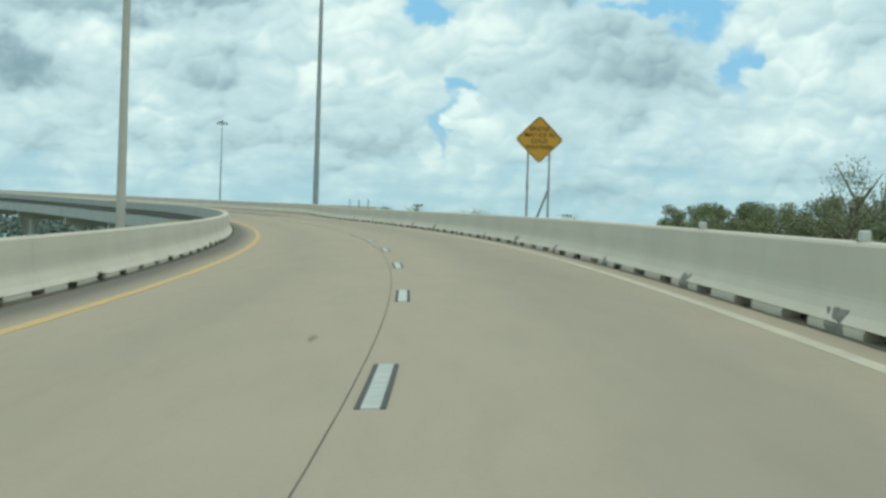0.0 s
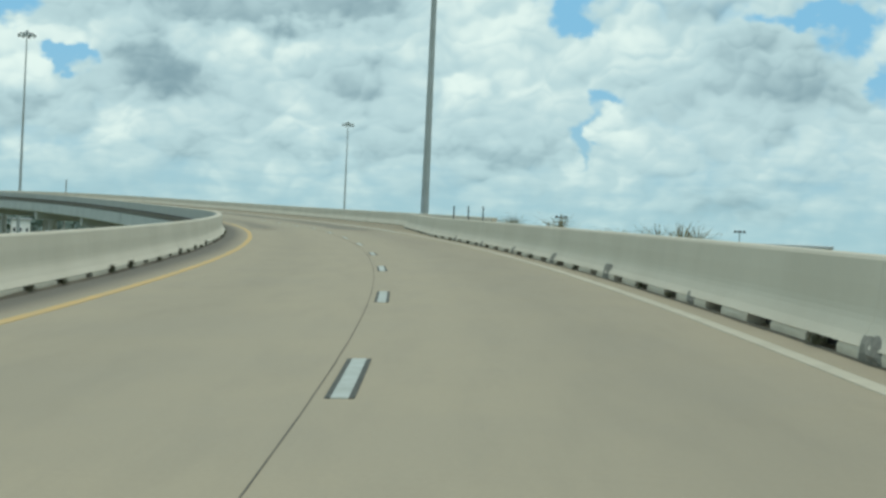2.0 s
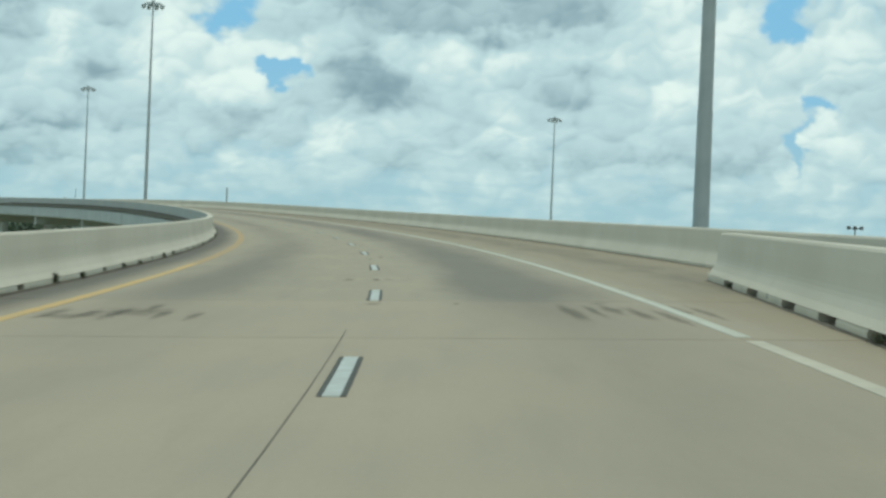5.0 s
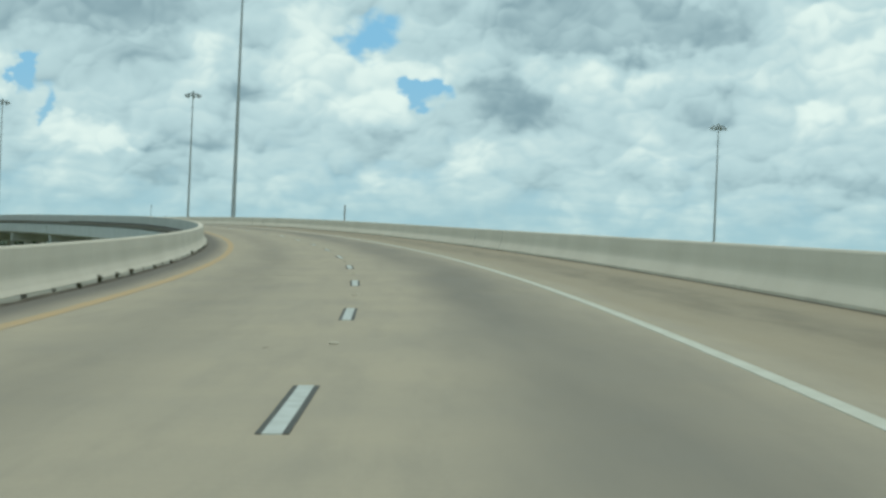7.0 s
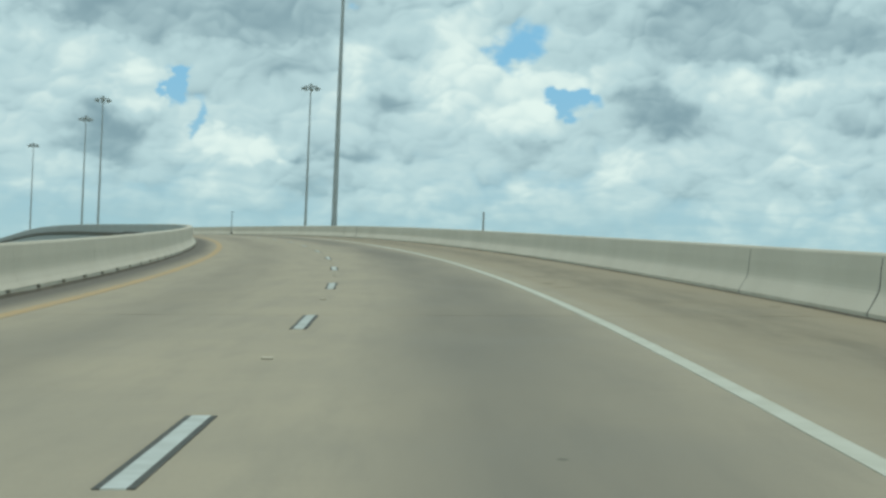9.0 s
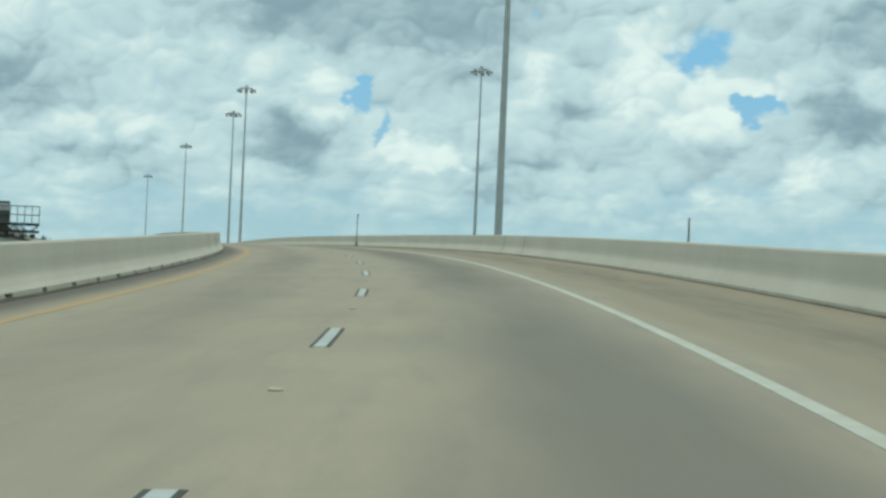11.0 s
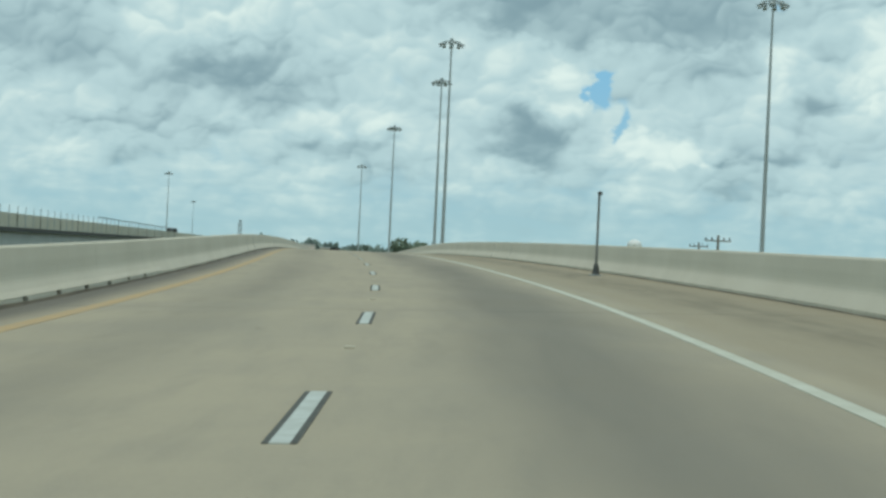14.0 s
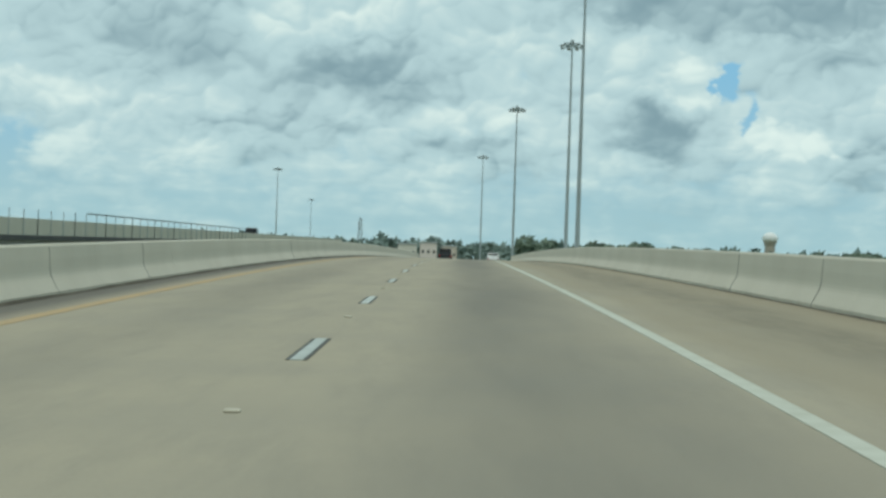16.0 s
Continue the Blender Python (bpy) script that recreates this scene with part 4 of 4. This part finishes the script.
def blades(bm, r, count, tall, spread, width=0.012, bend=0.4):
    """Thin bent blades from one root."""
    for _ in range(count):
        a, k = r.random() * math.tau, r.random()
        out = Vector((math.cos(a), math.sin(a), 0))
        side = Vector((-out.y, out.x, 0)) * width
        root = out * (spread * 0.25 * r.random())
        h = tall * (0.5 + 0.5 * r.random())
        mid = root + out * spread * k * 0.4 + Vector((0, 0, h * 0.65))
        tip = root + out * spread * k * (1 + bend) + Vector((0, 0, h))
        v = [bm.verts.new(p) for p in (root - side, root + side, mid + side * 0.8, mid - side * 0.8, tip)]
        bm.faces.new((v[0], v[1], v[2], v[3]))
        bm.faces.new((v[3], v[2], v[4]))
    return bm


WEED = mottled("weed_green", (0.045, 0.055, 0.028), (0.12, 0.115, 0.06), 5.0, 0.9, vary=0.3)


def weed(at, tall, spread, count, seed, mat=WEED, label="scrubby weed growing from the barrier's foot"):
    ob = thing("weed", label, "plant", at, group="roadside weeds")
    part("tuft", blades(bmesh.new(), random.Random(seed), count, tall, spread), mat, ob)
    r, bm = random.Random(seed + 50), bmesh.new()
    for _ in range(count // 2):
        m = Matrix.Translation((r.gauss(0, spread * 0.4), r.gauss(0, spread * 0.4), tall * (0.15 + 0.6 * r.random()))) @ Euler((r.random() * 6, r.random() * 6, r.random() * 6)).to_matrix().to_4x4()
        bmesh.ops.create_icosphere(bm, subdivisions=1, radius=0.02, matrix=m @ Matrix.Diagonal((1.6, 0.7, 0.3, 1)))
    part("foliage", bm, mat, ob)
    return ob


r = random.Random(11)
for i, (s, width) in enumerate(LEFT_SLOTS):
    if 0 < s < 240 and r.random() < (0.7 if s < 128 else 0.45):
        weed(Matrix.Translation(on_road(s, -LEFT_BASE + 0.0, 0.0)) @ pose(0, 0, 0, 0, 0, facing(s)) @ Matrix.Diagonal((0.35, width * 2.4, 1, 1)), 0.10 + 0.11 * r.random(), 0.2, 90, i)
for i, (s, width) in enumerate(RIGHT_SLOTS):
    if s > 0 and r.random() < 0.55:
        weed(Matrix.Translation(on_road(s + r.uniform(-0.3, 0.3), RIGHT_BASE_NARROW + flare(s), 0.0)) @ pose(0, 0, 0, 0, 0, facing(s)) @ Matrix.Diagonal((0.3, 1.8, 1, 1)), 0.05 + 0.09 * r.random(), 0.2, 60, i + 300)
for s, lateral, tall in ((96.0, 7.6, 0.8), (97.0, 8.3, 0.75), (124.5, 8.6, 1.1), (116.5, 6.3, 0.9), (116.0, 7.0, 1.0), (117.0, 7.3, 0.95), (60.0, 8.0, 0.9), (84.0, 7.0, 1.0), (85.0, 7.8, 1.05), (86.0, 8.4, 0.95), (104.0, 7.2, 1.25), (104.5, 7.35, 1.2)):
    weed(Matrix.Translation(on_road(s, lateral, -0.05)), tall, 0.8, 90, int(s), DRY_LEAF, "tall dry weed clump on the earth bank")


# broken-out pockets where the cast segments meet
def spalled_joint(s, size, seed):
    r = random.Random(seed)
    base = RIGHT_BASE_NARROW + flare(s)
    cols, rows = 7, 4
    verts, faces = [], []
    for layer in (-0.022, 0.03):
        for j in range(rows):
            z = 0.006 + (0.22 * size) * j / (rows - 1)
            for i in range(cols):
                u = (i / (cols - 1) - 0.5) * 0.85 * size
                edge = i in (0, cols - 1) or j in (0, rows - 1)
                k = s - 0.5 + u + 0.9 * z + (r.uniform(-0.04, 0.04) if edge else 0.0)
                zz = z + (r.uniform(-0.015, 0.015) if j == rows - 1 else 0.0)
                depth = layer + (r.uniform(-0.012, 0.012) if layer < 0 else 0.0) + (0.018 if edge and layer < 0 else 0.0)
                verts.append(on_road(k, base + face_depth(zz) + depth, zz))
    count = cols * rows
    for j in range(rows - 1):
        for i in range(cols - 1):
            q = j * cols + i
            faces += [(q, q + 1, q + cols + 1, q + cols), (count + q, count + q + cols, count + q + cols + 1, count + q + 1)]
    rim = [i for i in range(cols)] + [j * cols + cols - 1 for j in range(1, rows)] + [(rows - 1) * cols + i for i in range(cols - 2, -1, -1)] + [j * cols for j in range(rows - 2, 0, -1)]
    faces += [(p, p + count, q + count, q) for p, q in zip(rim, rim[1:] + rim[:1])]
    child("spalled_joint", mesh_of("spalled_joint", verts, faces, SPALL), wall_approach, "broken grey concrete at a joint")


for i, s in enumerate(SEAMS[5:]):
    spalled_joint(s, (0.95, 0.9, 0.8, 0.85, 1.1, 0.9, 0.7, 1.1, 1.0, 0.8, 0.75, 0.9, 0.8, 0.8, 0.7)[i], i)


# ---- bushes and trees ----
TUFT = np.array(((1, 0, 0), (-0.5, 0.8, 0.1), (-0.5, -0.8, -0.1), (0.1, 0.1, 0.45)))


def clumps(seed, centres, sizes):
    """Small four-sided leaf tufts, each turned at random about its centre."""
    g = np.random.default_rng(seed)
    q = g.normal(size=(len(centres), 4))
    q /= np.linalg.norm(q, axis=1)[:, None]
    w, x, y, z = q.T
    spin = np.stack([1 - 2 * (y * y + z * z), 2 * (x * y - z * w), 2 * (x * z + y * w), 2 * (x * y + z * w), 1 - 2 * (x * x + z * z), 2 * (y * z - x * w), 2 * (x * z - y * w), 2 * (y * z + x * w), 1 - 2 * (x * x + y * y)], -1).reshape(-1, 3, 3)
    verts = np.einsum("nij,kj->nki", spin, TUFT) * np.asarray(sizes)[:, None, None] + np.asarray(centres)[:, None, :]
    start = np.arange(len(centres))[:, None] * 4
    faces = np.concatenate([start + np.array(f) for f in ((0, 1, 3), (1, 2, 3), (2, 0, 3), (0, 2, 1))])
    return verts.reshape(-1, 3).tolist(), faces.tolist()


BARK = mottled("bark", (0.08, 0.065, 0.05), (0.15, 0.125, 0.10), 3.0, 0.9)


def tree(name, label, category, at, tall, wide, seed, lumps, per, size, group, leaf=None):
    r = random.Random(seed)
    ob = thing(name, label, category, at, group=group)
    bm = tube(bmesh.new(), (0, 0, 0), (0.02 * tall, 0, tall * 0.55), tall * 0.028, tall * 0.012, 8)
    for i in range(5):
        a = r.random() * math.tau
        tube(bm, (0.01 * tall, 0, tall * (0.25 + 0.06 * i)), (math.cos(a) * wide * 0.3, math.sin(a) * wide * 0.3, tall * (0.5 + 0.08 * i)), tall * 0.011, tall * 0.004, 6)
    part("trunk", bm, BARK, ob)
    g = np.random.default_rng(seed)
    middle = []
    for _ in range(lumps):
        a, k, rise_k = r.random() * math.tau, r.random() ** 0.6, r.uniform(0.3, 0.86)
        k *= 1.0 - 0.55 * max(0.0, rise_k - 0.5)
        ball = g.normal(size=(per, 3))
        ball /= np.linalg.norm(ball, axis=1)[:, None]
        ball *= (g.random(per) ** 0.45)[:, None] * np.array((1, 1, 0.8)) * min(wide * r.uniform(0.13, 0.22), tall * 0.2)
        middle.append(ball + np.array((math.cos(a) * wide * 0.36 * k, math.sin(a) * wide * 0.36 * k, tall * rise_k)))
    middle = np.concatenate(middle)
    v, f = clumps(seed, middle, size * g.uniform(0.6, 1.8, len(middle)))
    child("crown", mesh_of("crown", v, f, leaf or LEAF), ob)
    return ob


r = random.Random(3)
for i, (s, lateral, tall) in enumerate(((12.0, 9.5, 1.0), (17.5, 8.9, 1.0), (22.0, 9.6, 1.1), (27.0, 9.0, 1.05), (32.5, 9.8, 1.15), (38.0, 9.3, 1.3), (43.0, 9.6, 1.2), (30.0, 12.0, 1.3), (40.0, 12.5, 1.4), (25.0, 12.2, 1.3))):
    tree("bush", "dense green roadside bush on the earth bank", "bush", Matrix.Translation(on_road(s, lateral, -0.1)), tall, 5.0, i, 34, 300, 0.024, "roadside bushes")
for i, (s, lateral, tall) in enumerate(((26.0, 8.8, 2.1), (28.5, 9.6, 2.5), (24.0, 8.9, 2.2))):
    tree("young_tree", "thin young tree with sparse leaves", "tree", Matrix.Translation(on_road(s, lateral, -0.1)), tall, 1.9, 40 + i, 11, 34, 0.022, "roadside trees")
# leaf colour paled and blued: the air's haze is painted in
HAZED_LEAF = mottled("hazy_foliage", (0.115, 0.165, 0.12), (0.18, 0.23, 0.17), 0.15, 0.9, fine=1.5, vary=0.25)
FAR_TREES = ((-353.8, 723.7, 21.5), (-345.0, 728.0, 20.0), (-434.9, 885.4, 20.5), (-424.0, 889.0, 20.0), (-348.2, 762.5, 20.5), (-410.3, 899.6, 21.0), (-336.3, 825.1, 20.0), (-326.0, 828.0, 19.0), (-306.7, 783.7, 20.0), (-300.8, 786.3, 19.5), (-294.0, 789.0, 20.0))
for i, (x, y, tall) in enumerate(FAR_TREES):
    tree("tree", "dark green leafy tree standing beyond the bridge", "tree", pose(x, y, GROUND_Z), tall + 1.2, tall * 0.8, 60 + i, 34, 260, 0.5, "trees beyond the bridge", HAZED_LEAF)

# far woods: rows of clumps
r, spots = random.Random(8), []
for i in range(24000):
    turn_deg = r.uniform(-8, 64)
    dist = r.uniform(900, 1150)
    lump = noise.noise((turn_deg * 0.9, 0.3, 0)) + 0.7 * noise.noise((turn_deg * 3.1, 4.0, 0)) + 0.5 * noise.noise((turn_deg * 9.0, 8.0, 0))
    z = GROUND_Z + r.random() ** (0.45 if i % 2 else 1.0) * (21.8 + 3.2 * lump)
    spots.append((-124.0 - math.sin(radians(turn_deg)) * dist, 372.0 + math.cos(radians(turn_deg)) * dist, z))
verts, faces = clumps(8, spots, [r.uniform(1.6, 3.6) for _ in spots])
# haze over the far tree line is part of this colour
HAZY = mottled("hazed_woods", (0.13, 0.185, 0.165), (0.185, 0.245, 0.22), 0.05, 0.95, fine=0.6)
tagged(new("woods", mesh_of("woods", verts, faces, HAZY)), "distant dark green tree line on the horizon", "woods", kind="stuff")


# ---- distance ----
TOWER_WHITE = mottled("tank_white", (0.78, 0.80, 0.78), (0.68, 0.71, 0.70), 0.05, 0.5, fine=1.0)
tower = thing("water_tower", "white spherical water tower on a single stem", "water tower", pose(-1141.2, 2405.5, GROUND_Z))
bm = bmesh.new()
bmesh.ops.create_uvsphere(bm, u_segments=28, v_segments=16, radius=9.2, matrix=Matrix.Translation((0, 0, 45)) @ Matrix.Diagonal((1, 1, 0.82, 1)))
part("tank", bm, TOWER_WHITE, tower, smooth=True)
part("stem", tube(tube(bmesh.new(), (0, 0, 0), (0, 0, 36), 6.4, 6.2, 24), (0, 0, 36), (0, 0, 42), 6.2, 8.4, 24), mottled("tank_stem", (0.36, 0.33, 0.28), (0.46, 0.42, 0.36), 0.05, 0.7, fine=1), tower, "tan stem")
pylon = thing("lattice_tower", "pale grey lattice mast on the horizon", "tower", pose(-877.4, 1305.7, GROUND_Z, 0, 0, 20))
H = 36.5
for sx, sy in ((-1, -1), (1, -1), (1, 1), (-1, 1)):
    part("leg", tube(bmesh.new(), (sx * 2.0, sy * 2.0, 0), (sx * 0.7, sy * 0.7, H), 0.22, 0.16, 6), STEEL, pylon)
bm = bmesh.new()
for i in range(12):
    z0, z1 = H * i / 12, H * (i + 1) / 12
    w0, w1 = 2.0 - 1.3 * i / 12, 2.0 - 1.3 * (i + 1) / 12
    for c0, c1 in (((-1, -1), (1, -1)), ((1, -1), (1, 1)), ((1, 1), (-1, 1)), ((-1, 1), (-1, -1))):
        tube(bm, (c0[0] * w0, c0[1] * w0, z0), (c1[0] * w1, c1[1] * w1, z1), 0.11, 0.11, 5)
part("bracing", bm, STEEL, pylon)

PALE = mottled("pale_stucco", (0.60, 0.57, 0.50), (0.70, 0.67, 0.60), 0.1, 0.8, fine=2.0)
TAN = mottled("tan_block", (0.55, 0.48, 0.40), (0.62, 0.55, 0.47), 0.1, 0.8, fine=2.0)
PINK = mottled("pink_stucco", (0.68, 0.60, 0.55), (0.75, 0.67, 0.61), 0.1, 0.8, fine=2.0)
GREY_ROOF = mottled("metal_roof", (0.36, 0.40, 0.42), (0.46, 0.50, 0.52), 0.1, 0.5, 0.2, fine=1.0)
PANE = mottled("dark_pane", (0.03, 0.04, 0.05), (0.06, 0.075, 0.085), 0.5, 0.15)


def shed(x, y, wide, deep, high, turn_deg, wall_mat, seed, label):
    """A long low commercial building with a roof slab, loading doors and windows."""
    ob = thing("warehouse", label, "building", pose(x, y, GROUND_Z, 0, 0, turn_deg), group="low commercial buildings")
    part("wall", box(bmesh.new(), wide, deep, high, Matrix.Translation((0, 0, high / 2))), wall_mat, ob)
    part("roof", box(bmesh.new(), wide + 0.8, deep + 0.8, 0.5, Matrix.Translation((0, 0, high + 0.252)), 0.1), GREY_ROOF, ob)
    count = max(3, int(wide / 6))
    for i in range(count):
        q = -wide / 2 + (i + 0.5) * wide / count
        part("window", box(bmesh.new(), wide / count * 0.36, 0.12, high * 0.07, Matrix.Translation((q, -deep / 2 - 0.03, high * 0.8))), PANE, ob)
    return ob


WHITE_STEEL = mottled("white_cladding", (0.74, 0.76, 0.75), (0.82, 0.83, 0.82), 0.3, 0.6, fine=4.0)
shed(-162.0, 535.6, 5.4, 6, 13.4, 20, WHITE_STEEL, 1, "white low warehouse seen under the ramp")
shed(-156.0, 538.0, 5.0, 6, 13.2, 20, WHITE_STEEL, 2, "white low warehouse seen under the ramp")
shed(26.5, 326.0, 16, 16, 12.5, -4, GREY_ROOF, 3, "long grey metal shed with a flat roof")
shed(-671.0, 1087.0, 9, 9, 19.8, 38, PALE, 4, "pale low building at the end of the road")
shed(-663.0, 1093.0, 8, 9, 20.8, 38, PINK, 5, "pinkish stucco building at the end of the road")
shed(-655.0, 1099.0, 7, 9, 19.4, 38, TAN, 6, "tan low building at the end of the road")
for x, y, top in ((-5.3, 294.6, 7.5), (18.8, 293.6, 6.55)):
    ob = thing("floodlight_pole", "thin pole carrying a bar of dark floodlights", "street lamp", pose(x, y, GROUND_Z), group="floodlight poles")
    h = top - GROUND_Z
    part("pole", tube(bmesh.new(), (0, 0, 0), (0, 0, h), 0.12, 0.07, 8), STEEL, ob)
    part("bar", box(bmesh.new(), 1.5, 0.1, 0.1, Matrix.Translation((0, 0, h)), 0.01), DARK_STEEL, ob)
    for q in (-0.6, 0.0, 0.6):
        part("lamp", box(bmesh.new(), 0.36, 0.3, 0.32, Matrix.Translation((q, -0.12, h + 0.05)), 0.05), DARK_STEEL, ob)

# ---- vehicles ----
GLASS = mottled("tinted_glass", (0.012, 0.016, 0.018), (0.03, 0.036, 0.04), 0.8, 0.08)
TYRE = mottled("tyre_rubber", (0.02, 0.02, 0.02), (0.035, 0.035, 0.035), 6.0, 0.85)
RED = mottled("tail_lamp", (0.28, 0.015, 0.012), (0.38, 0.03, 0.02), 6.0, 0.25)


def vehicle(name, label, at, paint, tall, length, wide):
    """A car facing +y: body shell with a tapered cabin, panes, lamps and wheels."""
    ob = thing(name, label, "car", at, group="cars on the road")
    hood = tall * 0.56
    bm = box(bmesh.new(), wide, length, hood - 0.25, Matrix.Translation((0, 0, (hood + 0.25) / 2)), 0.12)
    part("body", bm, paint, ob)
    bm = bmesh.new()
    made = bmesh.ops.create_cube(bm, size=1.0, matrix=Matrix.Translation((0, -length * 0.1, (hood + tall) / 2)) @ Matrix.Diagonal((wide * 0.92, length * 0.72, tall - hood, 1)))
    for v in made["verts"]:
        if v.co.z > hood + 0.1:
            v.co.x *= 0.84
            v.co.y = v.co.y * 0.84 - 0.1
    bmesh.ops.bevel(bm, geom=list(bm.edges), offset=0.07, segments=2, affect="EDGES")
    cabin = part("cabin", bm, paint, ob)
    mid = (hood + tall) / 2
    part("rear_window", box(bmesh.new(), wide * 0.68, 0.03, (tall - hood) * 0.6, pose(0, -length * 0.438, mid + 0.03, 12, 0, 0), 0.01), GLASS, cabin)
    for sx in (-1, 1):
        part("side_window", box(bmesh.new(), 0.03, length * 0.5, (tall - hood) * 0.58, pose(sx * wide * 0.425, -length * 0.1, mid + 0.02, 0, -sx * 10, 0), 0.01), GLASS, cabin)
        part("tail_lamp", box(bmesh.new(), 0.2, 0.05, 0.3, Matrix.Translation((sx * wide * 0.4, -length * 0.5 - 0.01, hood - 0.25)), 0.015), RED, ob)
        for sy in (-0.3, 0.31):
            wheel = part("wheel", tube(bmesh.new(), (sx * (wide / 2 - 0.24), sy * length, 0.34), (sx * (wide / 2 + 0.01), sy * length, 0.34), 0.34, 0.34, 18), TYRE, ob)
            part("rim", tube(bmesh.new(), (sx * (wide / 2 - 0.05), sy * length, 0.34), (sx * (wide / 2 + 0.02), sy * length, 0.34), 0.2, 0.2, 12), STEEL, wheel)
    part("bumper", box(bmesh.new(), wide * 0.98, 0.16, 0.24, Matrix.Translation((0, -length / 2 - 0.02, 0.42)), 0.04), DARK_STEEL, ob)
    return ob


DARK_PAINT = mottled("dark_paint", (0.02, 0.022, 0.024), (0.03, 0.032, 0.035), 0.5, 0.2, 0.3)
WHITE_CAR = mottled("white_car_paint", (0.75, 0.76, 0.75), (0.68, 0.70, 0.69), 0.5, 0.25)
vehicle("suv", "dark sport utility vehicle driving over the crest", Matrix.Translation(on_road(658.0, -1.6, 0.0)) @ pose(0, 0, 0, 0, 0, facing(658)), DARK_PAINT, 1.8, 4.8, 1.95)
vehicle("car", "white car driving down past the crest", Matrix.Translation(on_road(668.0, 5.2, 0.0)) @ pose(0, 0, 0, 0, 0, facing(668)), WHITE_CAR, 1.48, 4.6, 1.82)
p = beside(315.0, 4.2, -0.955)
vehicle("suv", "dark sport utility vehicle on the neighbouring overpass", Matrix.Translation(p) @ pose(0, 0, 0, 0, 0, math.degrees(math.atan2(-flat.x, flat.y))), DARK_PAINT, 1.85, 4.8, 1.95)
